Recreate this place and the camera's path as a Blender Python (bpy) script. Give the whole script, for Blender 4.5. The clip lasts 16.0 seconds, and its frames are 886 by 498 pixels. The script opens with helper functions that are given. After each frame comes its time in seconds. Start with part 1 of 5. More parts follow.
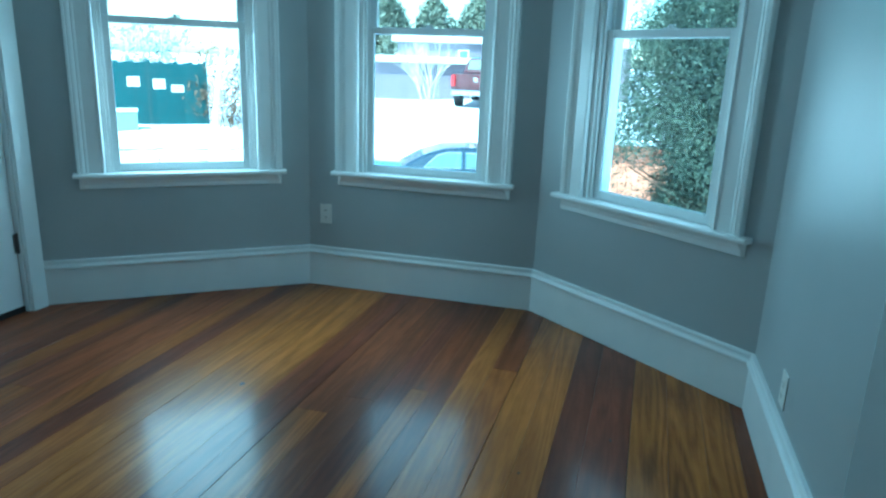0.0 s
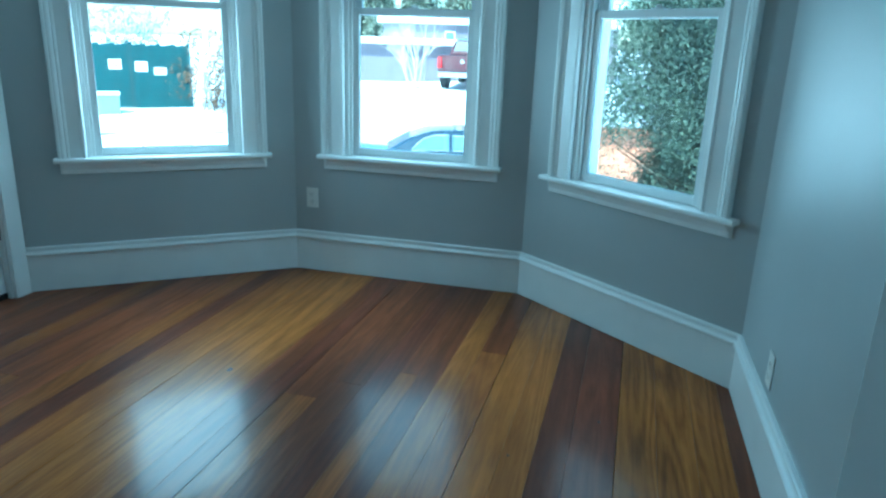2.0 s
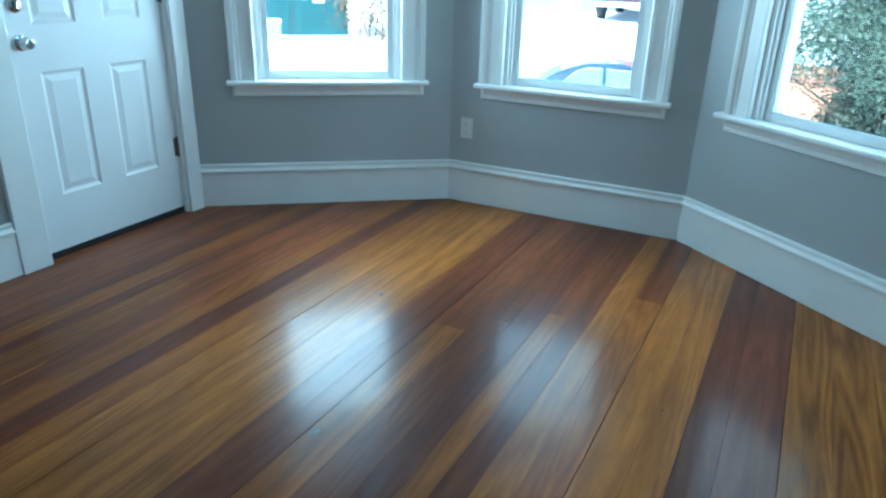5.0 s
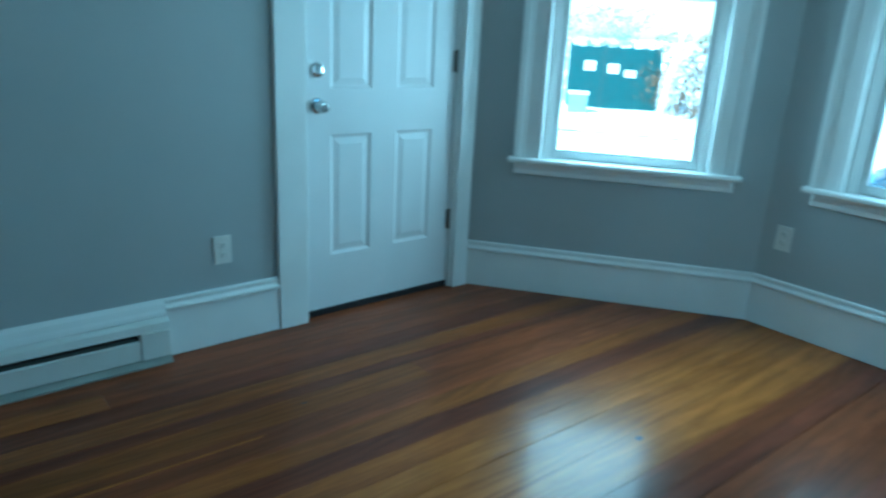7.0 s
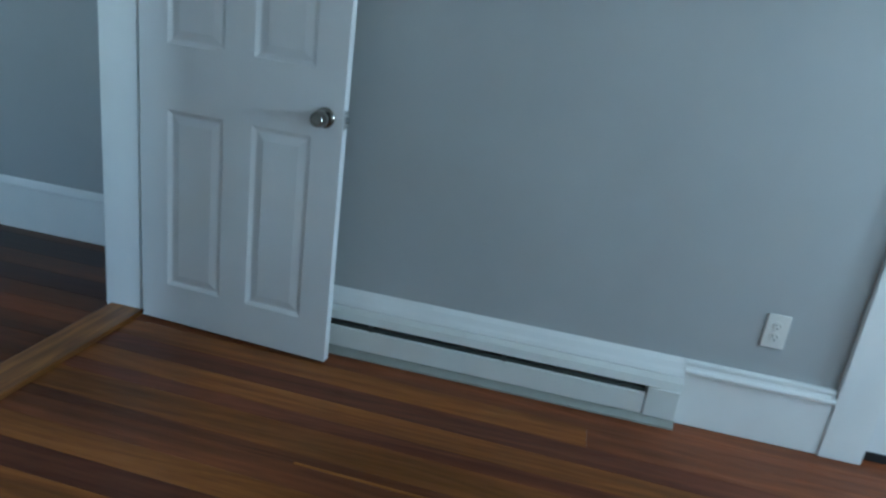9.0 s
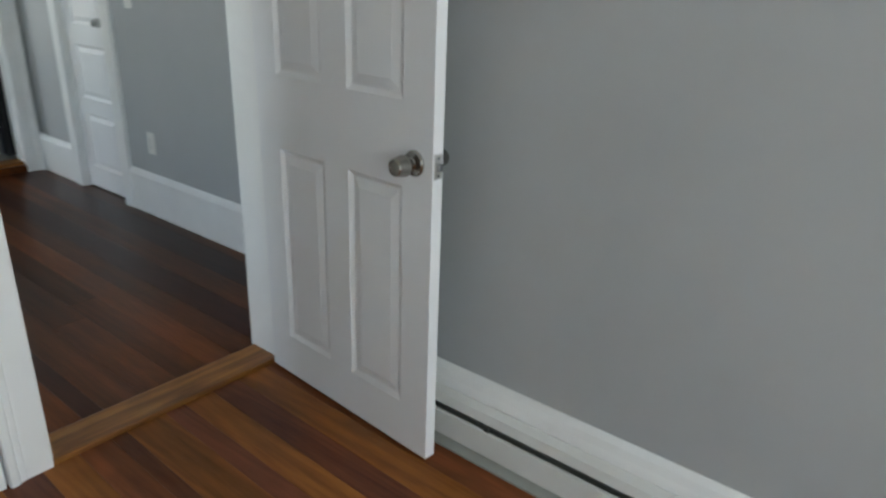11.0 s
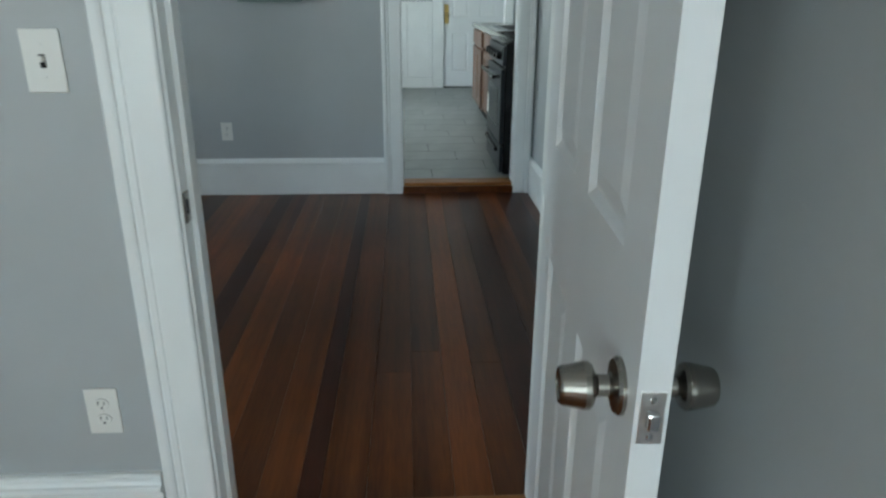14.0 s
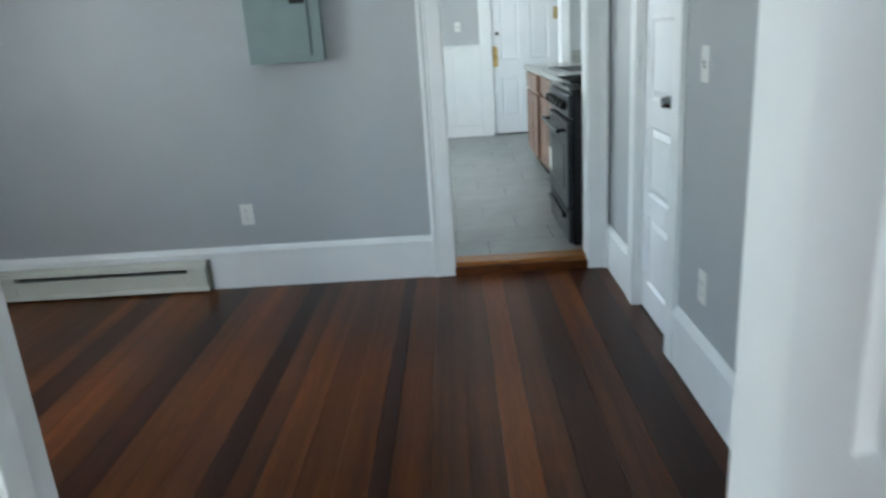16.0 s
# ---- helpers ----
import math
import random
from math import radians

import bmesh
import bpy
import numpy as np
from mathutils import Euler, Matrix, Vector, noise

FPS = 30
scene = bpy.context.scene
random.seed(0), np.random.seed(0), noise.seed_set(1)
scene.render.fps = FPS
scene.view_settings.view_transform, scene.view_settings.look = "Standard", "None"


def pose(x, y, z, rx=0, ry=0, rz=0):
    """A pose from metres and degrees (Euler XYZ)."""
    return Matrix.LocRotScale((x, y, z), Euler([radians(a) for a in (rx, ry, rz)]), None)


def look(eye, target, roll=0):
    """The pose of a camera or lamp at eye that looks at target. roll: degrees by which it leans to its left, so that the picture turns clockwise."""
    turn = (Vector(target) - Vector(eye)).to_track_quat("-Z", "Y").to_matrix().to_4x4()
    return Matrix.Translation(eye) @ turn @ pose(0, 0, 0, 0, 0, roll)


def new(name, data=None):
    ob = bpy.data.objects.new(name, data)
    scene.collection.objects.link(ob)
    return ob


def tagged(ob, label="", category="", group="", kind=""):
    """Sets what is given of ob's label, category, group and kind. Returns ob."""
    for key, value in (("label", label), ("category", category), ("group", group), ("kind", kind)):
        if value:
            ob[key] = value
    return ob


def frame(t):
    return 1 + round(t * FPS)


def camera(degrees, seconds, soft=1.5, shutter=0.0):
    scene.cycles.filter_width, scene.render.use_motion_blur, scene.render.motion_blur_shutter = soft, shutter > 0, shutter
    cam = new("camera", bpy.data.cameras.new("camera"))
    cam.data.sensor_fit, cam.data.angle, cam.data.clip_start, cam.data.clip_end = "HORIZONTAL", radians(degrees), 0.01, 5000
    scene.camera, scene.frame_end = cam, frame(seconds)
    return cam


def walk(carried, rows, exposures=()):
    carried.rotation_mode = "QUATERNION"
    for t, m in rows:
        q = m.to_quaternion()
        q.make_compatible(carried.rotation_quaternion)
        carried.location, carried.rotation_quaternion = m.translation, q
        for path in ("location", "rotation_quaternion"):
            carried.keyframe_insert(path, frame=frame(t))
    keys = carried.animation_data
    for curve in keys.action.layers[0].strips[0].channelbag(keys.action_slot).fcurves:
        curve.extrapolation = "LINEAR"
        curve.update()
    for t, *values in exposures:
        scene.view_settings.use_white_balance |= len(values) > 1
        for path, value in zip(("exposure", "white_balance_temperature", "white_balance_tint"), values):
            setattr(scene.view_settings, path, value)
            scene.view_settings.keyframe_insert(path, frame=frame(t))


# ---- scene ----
cam = camera(65.5, 16.0, soft=2.3, shutter=0.4)
PATH = [
    (0, (2.899, 0.761, 1.313), (2.398, 2.625, 0.789), 2.1),
    (0.5, (2.901, 0.767, 1.307), (2.382, 2.619, 0.759), 2.1),
    (1, (2.897, 0.765, 1.311), (2.377, 2.618, 0.768), 1.9),
    (1.5, (2.896, 0.769, 1.307), (2.389, 2.632, 0.786), 1.4),
    (2, (2.894, 0.775, 1.311), (2.433, 2.635, 0.741), 2.0),
    (2.5, (2.878, 0.768, 1.29), (2.336, 2.595, 0.683), 1.3),
    (3, (2.873, 0.754, 1.271), (2.221, 2.5, 0.546), 1.5),
    (3.5, (2.871, 0.721, 1.266), (2.111, 2.407, 0.504), 1.5),
    (6, (2.760, 0.997, 1.289), (1.910, 2.648, 0.546), 2.2),
    (6.5, (2.733, 1.115, 1.272), (1.584, 2.608, 0.601), 2.6),
    (7, (2.550, 1.236, 1.272), (1.087, 2.458, 0.664), 2.9),
    (7.5, (2.454, 1.291, 1.302), (0.793, 2.210, 0.673), 3.6),
    (8, (2.397, 1.463, 1.292), (0.523, 1.771, 0.665), 4.0),
    (8.5, (2.320, 1.466, 1.221), (0.425, 1.379, 0.590), 6.5),
    (11, (1.394, 1.799, 1.286), (-0.059, 0.634, 0.556), 1.9),
    (11.5, (1.077, 1.857, 1.32), (-0.059, 0.38, 0.595), 0.2),
    (12, (0.88, 1.918, 1.29), (0.069, 0.194, 0.684), 1.0),
    (12.5, (0.688, 1.913, 1.295), (0.262, 0.078, 0.624), 1.1),
    (13, (0.569, 1.792, 1.278), (0.279, -0.072, 0.613), 2.4),
    (13.5, (0.478, 1.582, 1.283), (0.311, -0.296, 0.616), 2.4),
    (14, (0.391, 1.365, 1.272), (0.289, -0.508, 0.577), 0.3),
    (14.5, (0.343, 1.142, 1.289), (0.311, -0.701, 0.512), 0.9),
    (15, (0.379, 0.931, 1.291), (0.254, -0.966, 0.67), 0.4),
    (15.5, (0.384, 0.751, 1.304), (0.236, -1.122, 0.619), -1.8),
    (16, (0.367, 0.533, 1.295), (0.426, -1.378, 0.708), -3.9),
]
walk(cam, [(t, look(eye, target, roll)) for t, eye, target, roll in PATH],
     exposures=[(0, 2.55, 4230, -32), (3.0, 2.8, 4450, -27), (3.7, 3.05, 4600, -25), (5.8, 3.2, 4700, -18), (6.3, 3.0, 4450, -26), (7, 2.65, 4130, -33), (8.0, 2.5, 3950, -40), (8.6, 2.98, 4600, -19), (10.8, 3.58, 6900, 6), (11.5, 3.56, 7100, 6), (12.5, 3.55, 6350, 0), (13.2, 3.5, 6650, 1), (13.8, 3.47, 6600, -1), (14.5, 3.67, 6400, -4), (15, 3.97, 6450, 1), (15.5, 4.12, 6450, 3), (16, 4.12, 6450, 3)])

# ---- world and lights ----
world = bpy.data.worlds.new("sky")
scene.world = world
world.use_nodes = True
_wn = world.node_tree.nodes
_sky = _wn.new("ShaderNodeTexSky")
_sky.sky_type, _sky.sun_disc = "NISHITA", False
_sky.sun_elevation, _sky.sun_rotation = radians(52), radians(196)
world.node_tree.links.new(_sky.outputs[0], _wn["Background"].inputs[0])
_wn["Background"].inputs[1].default_value = 0.10

SUN_DIR = Vector((math.sin(radians(196)) * math.cos(radians(52)), math.cos(radians(196)) * math.cos(radians(52)), math.sin(radians(52))))
sun = new("sun", bpy.data.lights.new("sun", "SUN"))
sun.data.energy, sun.data.angle, sun.data.color = 2.2, radians(1), (1.0, 0.95, 0.87)
sun.matrix_world = look(SUN_DIR * 50, (0, 0, 0))


def window_lamp(name, centre, target, w, h, power):
    """Area lamp standing in for a window's daylight."""
    lamp = new(name, bpy.data.lights.new(name, "AREA"))
    lamp.data.shape, lamp.data.size, lamp.data.size_y, lamp.data.energy = "RECTANGLE", w, h, power
    lamp.data.color = (0.84, 0.92, 1.0)
    lamp.matrix_world = look(centre, target)
    return lamp


# room B and kitchen: east windows assumed out of view, added for light
window_lamp("daylight_room_b", (3.50, -1.0, 1.45), (0.0, -1.5, 0.9), 0.9, 1.4, 1.45)
window_lamp("daylight_kitchen", (2.21, -5.8, 1.52), (-1.0, -5.8, 0.9), 1.2, 1.2, 3.9)

# sky and snow light of the three lower bay sashes, boosted by added lamps
# a tree shades the third; the second is dimmed for weaker floor glare
for _x, _y, _az, _power in ((0.575, 3.965, 37.4, 2.9), (1.7885, 4.375, 0.0, 1.05), (2.969, 3.937, -39.9, 0.55)):
    _n = Vector((-math.sin(radians(_az)), math.cos(radians(_az)), 0.0))
    _c = Vector((_x, _y, 1.09)) + _n * 0.027
    window_lamp("daylight_bay_window", _c, _c - _n, 0.60, 0.66, _power)

# ---- materials ----


def mat(name, base, rough=0.5, metal=0.0, spread=0.06, scale=6.0, fine=80.0, bump=0.08, coat=0.0, stretch=(1, 1, 1), rand=0.0, specular=0.5):
    """Principled paint with broad stains, fine grain and relief in object space."""
    m = bpy.data.materials.new(name)
    m.use_nodes = True
    nt = m.node_tree
    nd, ln = nt.nodes, nt.links
    p = nd["Principled BSDF"]
    p.inputs["Roughness"].default_value, p.inputs["Metallic"].default_value = rough, metal
    p.inputs["Coat Weight"].default_value = coat
    p.inputs["Specular IOR Level"].default_value = specular
    tc, mp = nd.new("ShaderNodeTexCoord"), nd.new("ShaderNodeMapping")
    mp.inputs["Scale"].default_value = stretch
    ln.new(tc.outputs["Object"], mp.inputs[0])
    big, small = nd.new("ShaderNodeTexNoise"), nd.new("ShaderNodeTexNoise")
    big.inputs["Scale"].default_value, small.inputs["Scale"].default_value = scale, fine
    big.inputs["Detail"].default_value = 4
    ln.new(mp.outputs[0], big.inputs["Vector"])
    ln.new(mp.outputs[0], small.inputs["Vector"])
    ramp = nd.new("ShaderNodeValToRGB")
    ramp.color_ramp.elements[0].position, ramp.color_ramp.elements[1].position = 0.3, 0.7
    ramp.color_ramp.elements[0].color = (*[c * (1 - spread) for c in base], 1)
    ramp.color_ramp.elements[1].color = (*[min(1, c * (1 + spread)) for c in base], 1)
    ln.new(big.outputs["Fac"], ramp.inputs[0])
    last = ramp.outputs[0]
    if rand:
        info, hsv = nd.new("ShaderNodeObjectInfo"), nd.new("ShaderNodeHueSaturation")
        rng = nd.new("ShaderNodeMapRange")
        rng.inputs["To Min"].default_value, rng.inputs["To Max"].default_value = 1 - rand, 1 + rand
        ln.new(info.outputs["Random"], rng.inputs[0])
        ln.new(rng.outputs[0], hsv.inputs["Value"])
        ln.new(last, hsv.inputs["Color"])
        last = hsv.outputs[0]
    ln.new(last, p.inputs["Base Color"])
    rr = nd.new("ShaderNodeMapRange")
    rr.inputs["To Min"].default_value, rr.inputs["To Max"].default_value = max(0.02, rough * 0.85), min(1, rough * 1.2)
    ln.new(small.outputs["Fac"], rr.inputs[0])
    ln.new(rr.outputs[0], p.inputs["Roughness"])
    if bump:
        add, bp = nd.new("ShaderNodeMath"), nd.new("ShaderNodeBump")
        add.operation = "MULTIPLY_ADD"
        add.inputs[1].default_value = 0.35
        ln.new(small.outputs["Fac"], add.inputs[0])
        ln.new(big.outputs["Fac"], add.inputs[2])
        bp.inputs["Strength"].default_value, bp.inputs["Distance"].default_value = bump, 0.01
        ln.new(add.outputs[0], bp.inputs["Height"])
        ln.new(bp.outputs[0], p.inputs["Normal"])
    return m


def wood(name, light, dark, rough, coat=0.3, random_value=0.25, bump=0.1, grain_scale=(1.0, 0.07, 1.0), mottle=0.5, streaks=0.42, specular=0.34, rings=0.085):
    """Varnished boards along y: stretched grain, figure, and each board's own tone."""
    m = bpy.data.materials.new(name)
    m.use_nodes = True
    nt = m.node_tree
    nd, ln = nt.nodes, nt.links
    p = nd["Principled BSDF"]
    info, tc = nd.new("ShaderNodeObjectInfo"), nd.new("ShaderNodeTexCoord")
    off, mp = nd.new("ShaderNodeVectorMath"), nd.new("ShaderNodeMapping")
    off.operation = "MULTIPLY_ADD"
    off.inputs[1].default_value, comb = (37.0, 53.0, 11.0), nd.new("ShaderNodeCombineXYZ")
    for k in range(3):
        ln.new(info.outputs["Random"], comb.inputs[k])
    ln.new(comb.outputs[0], off.inputs[0])
    ln.new(tc.outputs["Object"], off.inputs[2])
    mp.inputs["Scale"].default_value = grain_scale
    ln.new(off.outputs[0], mp.inputs[0])
    grain, figure, stain = nd.new("ShaderNodeTexNoise"), nd.new("ShaderNodeTexNoise"), nd.new("ShaderNodeTexNoise")
    grain.inputs["Scale"].default_value, grain.inputs["Detail"].default_value = 130, 4
    figure.inputs["Scale"].default_value, figure.inputs["Detail"].default_value = 7, 1.5
    figure.inputs["Distortion"].default_value = 0.1
    stain.inputs["Scale"].default_value, stain.inputs["Detail"].default_value = 1.3, 0
    ln.new(mp.outputs[0], grain.inputs["Vector"])
    ln.new(mp.outputs[0], figure.inputs["Vector"])
    ln.new(tc.outputs["Object"], stain.inputs["Vector"])
    # growth rings: contour lines of a stretched noise
    ring, wave = nd.new("ShaderNodeMath"), nd.new("ShaderNodeMath")
    ring.operation, wave.operation = "MULTIPLY", "SINE"
    ring.inputs[1].default_value = 84.0
    ln.new(figure.outputs["Fac"], ring.inputs[0])
    ln.new(ring.outputs[0], wave.inputs[0])
    s0, s1, s2 = nd.new("ShaderNodeMath"), nd.new("ShaderNodeMath"), nd.new("ShaderNodeMath")
    s0.operation = s1.operation = s2.operation = "MULTIPLY_ADD"
    s0.inputs[1].default_value, s0.inputs[2].default_value = rings, 0.02
    s1.inputs[1].default_value, s2.inputs[1].default_value = 0.42, 0.50
    ln.new(wave.outputs[0], s0.inputs[0])
    ln.new(figure.outputs["Fac"], s1.inputs[0])
    ln.new(s0.outputs[0], s1.inputs[2])
    ln.new(grain.outputs["Fac"], s2.inputs[0])
    ln.new(s1.outputs[0], s2.inputs[2])
    ramp = nd.new("ShaderNodeValToRGB")
    ramp.color_ramp.elements[0].position, ramp.color_ramp.elements[1].position = 0.28, 0.66
    ramp.color_ramp.elements[0].color, ramp.color_ramp.elements[1].color = (*dark, 1), (*light, 1)
    ln.new(s2.outputs[0], ramp.inputs[0])
    hsv, rng = nd.new("ShaderNodeHueSaturation"), nd.new("ShaderNodeMapRange")
    rng.inputs["To Min"].default_value, rng.inputs["To Max"].default_value = 1 - random_value, 1 + random_value
    ln.new(info.outputs["Random"], rng.inputs[0])
    st = nd.new("ShaderNodeMapRange")
    st.inputs["From Min"].default_value, st.inputs["From Max"].default_value = 0.3, 0.7
    st.inputs["To Min"].default_value, st.inputs["To Max"].default_value = 1.0 - streaks, 1.0 + streaks
    # long soft bands of heart and sap wood, over broad stains
    band, bmap, bsum = nd.new("ShaderNodeTexNoise"), nd.new("ShaderNodeMapping"), nd.new("ShaderNodeMath")
    bmap.inputs["Scale"].default_value = tuple(1.0 if g == 1.0 else 0.016 for g in grain_scale)
    ln.new(off.outputs[0], bmap.inputs[0])
    band.inputs["Scale"].default_value, band.inputs["Detail"].default_value = 21, 2
    ln.new(bmap.outputs[0], band.inputs["Vector"])
    bsum.operation = "MULTIPLY_ADD"
    bsum.inputs[1].default_value = 0.75
    bhalf = nd.new("ShaderNodeMath")
    bhalf.operation = "MULTIPLY_ADD"
    bhalf.inputs[1].default_value, bhalf.inputs[2].default_value = 0.6, -0.175
    ln.new(stain.outputs["Fac"], bhalf.inputs[0])
    ln.new(band.outputs["Fac"], bsum.inputs[0])
    ln.new(bhalf.outputs[0], bsum.inputs[2])
    ln.new(bsum.outputs[0], st.inputs[0])
    mul = nd.new("ShaderNodeMath")
    mul.operation = "MULTIPLY"
    ln.new(rng.outputs[0], mul.inputs[0])
    ln.new(st.outputs[0], mul.inputs[1])
    ln.new(mul.outputs[0], hsv.inputs["Value"])
    ln.new(ramp.outputs[0], hsv.inputs["Color"])
    # dark mottles soaked into the grain
    mot, mmap, mrng = nd.new("ShaderNodeTexNoise"), nd.new("ShaderNodeMapping"), nd.new("ShaderNodeMapRange")
    mmap.inputs["Scale"].default_value = tuple(min(1.0, g * 4) for g in grain_scale)
    ln.new(off.outputs[0], mmap.inputs[0])
    mot.inputs["Scale"].default_value, mot.inputs["Detail"].default_value, mot.inputs["Distortion"].default_value = 19, 5, 0.2
    ln.new(mmap.outputs[0], mot.inputs["Vector"])
    mrng.inputs["From Min"].default_value, mrng.inputs["From Max"].default_value = 0.50, 0.72
    mrng.inputs["To Min"].default_value, mrng.inputs["To Max"].default_value = 0.0, mottle
    ln.new(mot.outputs["Fac"], mrng.inputs[0])
    dirt = nd.new("ShaderNodeMixRGB")
    dirt.inputs[2].default_value = (*[c * 0.35 for c in dark], 1)
    ln.new(mrng.outputs[0], dirt.inputs[0])
    ln.new(hsv.outputs[0], dirt.inputs[1])
    ln.new(dirt.outputs[0], p.inputs["Base Color"])
    rr = nd.new("ShaderNodeMapRange")
    rr.inputs["To Min"].default_value, rr.inputs["To Max"].default_value = rough * 0.9, rough * 1.12
    scuff = nd.new("ShaderNodeTexNoise")
    scuff.inputs["Scale"].default_value, scuff.inputs["Detail"].default_value = 3, 0
    ln.new(tc.outputs["Object"], scuff.inputs["Vector"])
    ln.new(scuff.outputs["Fac"], rr.inputs[0])
    ln.new(rr.outputs[0], p.inputs["Roughness"])
    p.inputs["Specular IOR Level"].default_value = specular
    p.inputs["Coat Weight"].default_value, p.inputs["Coat Roughness"].default_value = coat, rough * 0.45
    # uneven varnish: low waves along the board, short dents and fine grain
    bp, badd, bwav = nd.new("ShaderNodeBump"), nd.new("ShaderNodeMath"), nd.new("ShaderNodeMath")
    wavy, wmap = nd.new("ShaderNodeTexNoise"), nd.new("ShaderNodeMapping")
    wmap.inputs["Scale"].default_value = tuple(1.0 if g == 1.0 else 0.35 for g in grain_scale)
    ln.new(off.outputs[0], wmap.inputs[0])
    wavy.inputs["Scale"].default_value, wavy.inputs["Detail"].default_value, wavy.inputs["Distortion"].default_value = 16, 3, 0.8
    ln.new(wmap.outputs[0], wavy.inputs["Vector"])
    badd.operation = bwav.operation = "MULTIPLY_ADD"
    badd.inputs[1].default_value, bwav.inputs[1].default_value = 0.12, 0.8
    ln.new(grain.outputs["Fac"], badd.inputs[0])
    ln.new(scuff.outputs["Fac"], badd.inputs[2])
    ln.new(wavy.outputs["Fac"], bwav.inputs[0])
    ln.new(badd.outputs[0], bwav.inputs[2])
    bp.inputs["Strength"].default_value, bp.inputs["Distance"].default_value = bump, 0.010
    ln.new(bwav.outputs[0], bp.inputs["Height"])
    ln.new(bp.outputs[0], p.inputs["Normal"])
    return m


def glass(name):
    m = bpy.data.materials.new(name)
    m.use_nodes = True
    p = m.node_tree.nodes["Principled BSDF"]
    p.inputs["Base Color"].default_value = (0.97, 1, 0.99, 1)
    p.inputs["Roughness"].default_value, p.inputs["Transmission Weight"].default_value = 0.0, 1.0
    p.inputs["IOR"].default_value = 1.45
    return m


PAINT = mat("grey_wall_paint", (0.44, 0.455, 0.46), rough=0.40, spread=0.035, scale=2.2, fine=160, bump=0.05)
TRIM = mat("white_trim_paint", (0.85, 0.86, 0.85), rough=0.32, spread=0.03, scale=5, fine=60, bump=0.06)
DOOR = mat("white_door_paint", (0.82, 0.83, 0.84), rough=0.36, spread=0.02, scale=4, fine=120, bump=0.04)
CEIL = mat("white_ceiling", (0.78, 0.78, 0.76), rough=0.8, bump=0.05)
SUB = mat("subfloor", (0.05, 0.03, 0.02), rough=0.9)
ROOM_A = dict(rough=0.30, coat=0.16, mottle=0.24, bump=0.25, specular=0.13, streaks=0.36)
OAK_A = wood("honey_fir_boards", (0.39, 0.152, 0.032), (0.24, 0.086, 0.017), random_value=0.12, rings=0.09, **ROOM_A)
YEL_A = wood("figured_yellow_fir_boards", (0.39, 0.155, 0.030), (0.20, 0.070, 0.013), random_value=0.10, rings=0.13, **ROOM_A)
RED_A = wood("red_brown_fir_boards", (0.215, 0.068, 0.024), (0.135, 0.041, 0.015), random_value=0.15, **ROOM_A)
DARK_A = wood("dark_heart_fir_boards", (0.165, 0.050, 0.023), (0.105, 0.031, 0.015), random_value=0.15, **ROOM_A)
TAN_A = wood("worn_tan_fir_boards", (0.31, 0.112, 0.025), (0.19, 0.064, 0.015), random_value=0.15, **ROOM_A)
ROOM_B = dict(rough=0.30, coat=0.0, bump=0.05, specular=0.20)
OAK_B = wood("stained_fir_boards", (0.138, 0.040, 0.009), (0.064, 0.017, 0.005), random_value=0.38, streaks=0.45, mottle=0.05, rings=0.012, **ROOM_B)
DARK_B = wood("dark_stained_fir_boards", (0.050, 0.0135, 0.006), (0.026, 0.0075, 0.004), random_value=0.2, streaks=0.35, mottle=0.05, rings=0.012, **ROOM_B)
SADDLE = wood("oak_saddle", (0.36, 0.145, 0.026), (0.15, 0.050, 0.010), 0.35, random_value=0.05, grain_scale=(0.07, 1.0, 1.0))
PLATE = mat("bright_plated_steel", (0.62, 0.61, 0.60), rough=0.32, metal=1.0, spread=0.12, scale=60, fine=300, bump=0.0)
NICKEL = mat("satin_nickel", (0.30, 0.285, 0.26), rough=0.22, metal=1.0, spread=0.04, scale=30, fine=300, bump=0.0)
CHROME = mat("chrome", (0.50, 0.51, 0.52), rough=0.1, metal=1.0, spread=0.02, bump=0.0)
BRASS = mat("aged_brass", (0.5, 0.36, 0.14), rough=0.35, metal=1.0, spread=0.15, scale=40, bump=0.05)
IRON = mat("dark_hinge_steel", (0.16, 0.15, 0.14), rough=0.45, metal=0.8)
PLASTIC = mat("white_plastic", (0.80, 0.79, 0.75), rough=0.35, spread=0.01, bump=0.0)
# near-black for the shade in holes, also for black parts and print
SLOTS = mat("dark_slot", (0.02, 0.02, 0.02), rough=0.8, bump=0.0)
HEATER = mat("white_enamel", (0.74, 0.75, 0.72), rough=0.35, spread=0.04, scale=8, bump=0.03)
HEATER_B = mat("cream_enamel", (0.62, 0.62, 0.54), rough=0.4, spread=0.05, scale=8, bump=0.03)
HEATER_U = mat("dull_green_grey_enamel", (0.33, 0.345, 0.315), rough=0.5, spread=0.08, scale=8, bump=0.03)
FIN = mat("dull_fins", (0.12, 0.13, 0.12), rough=0.6, metal=0.6)
RUBBER = mat("black_rubber", (0.012, 0.012, 0.014), rough=0.6)
PANEL = mat("grey_green_enamel", (0.23, 0.29, 0.28), rough=0.45, spread=0.05, scale=9, bump=0.04)
VINYL = mat("white_vinyl_sash", (0.80, 0.82, 0.82), rough=0.3, spread=0.015, bump=0.0)
GLASS = glass("window_glass")
TILE = mat("grey_floor_tile", (0.235, 0.25, 0.24), rough=0.35, spread=0.16, scale=5, fine=40, bump=0.06, rand=0.07)
GROUT = mat("dark_grout", (0.08, 0.08, 0.075), rough=0.9)
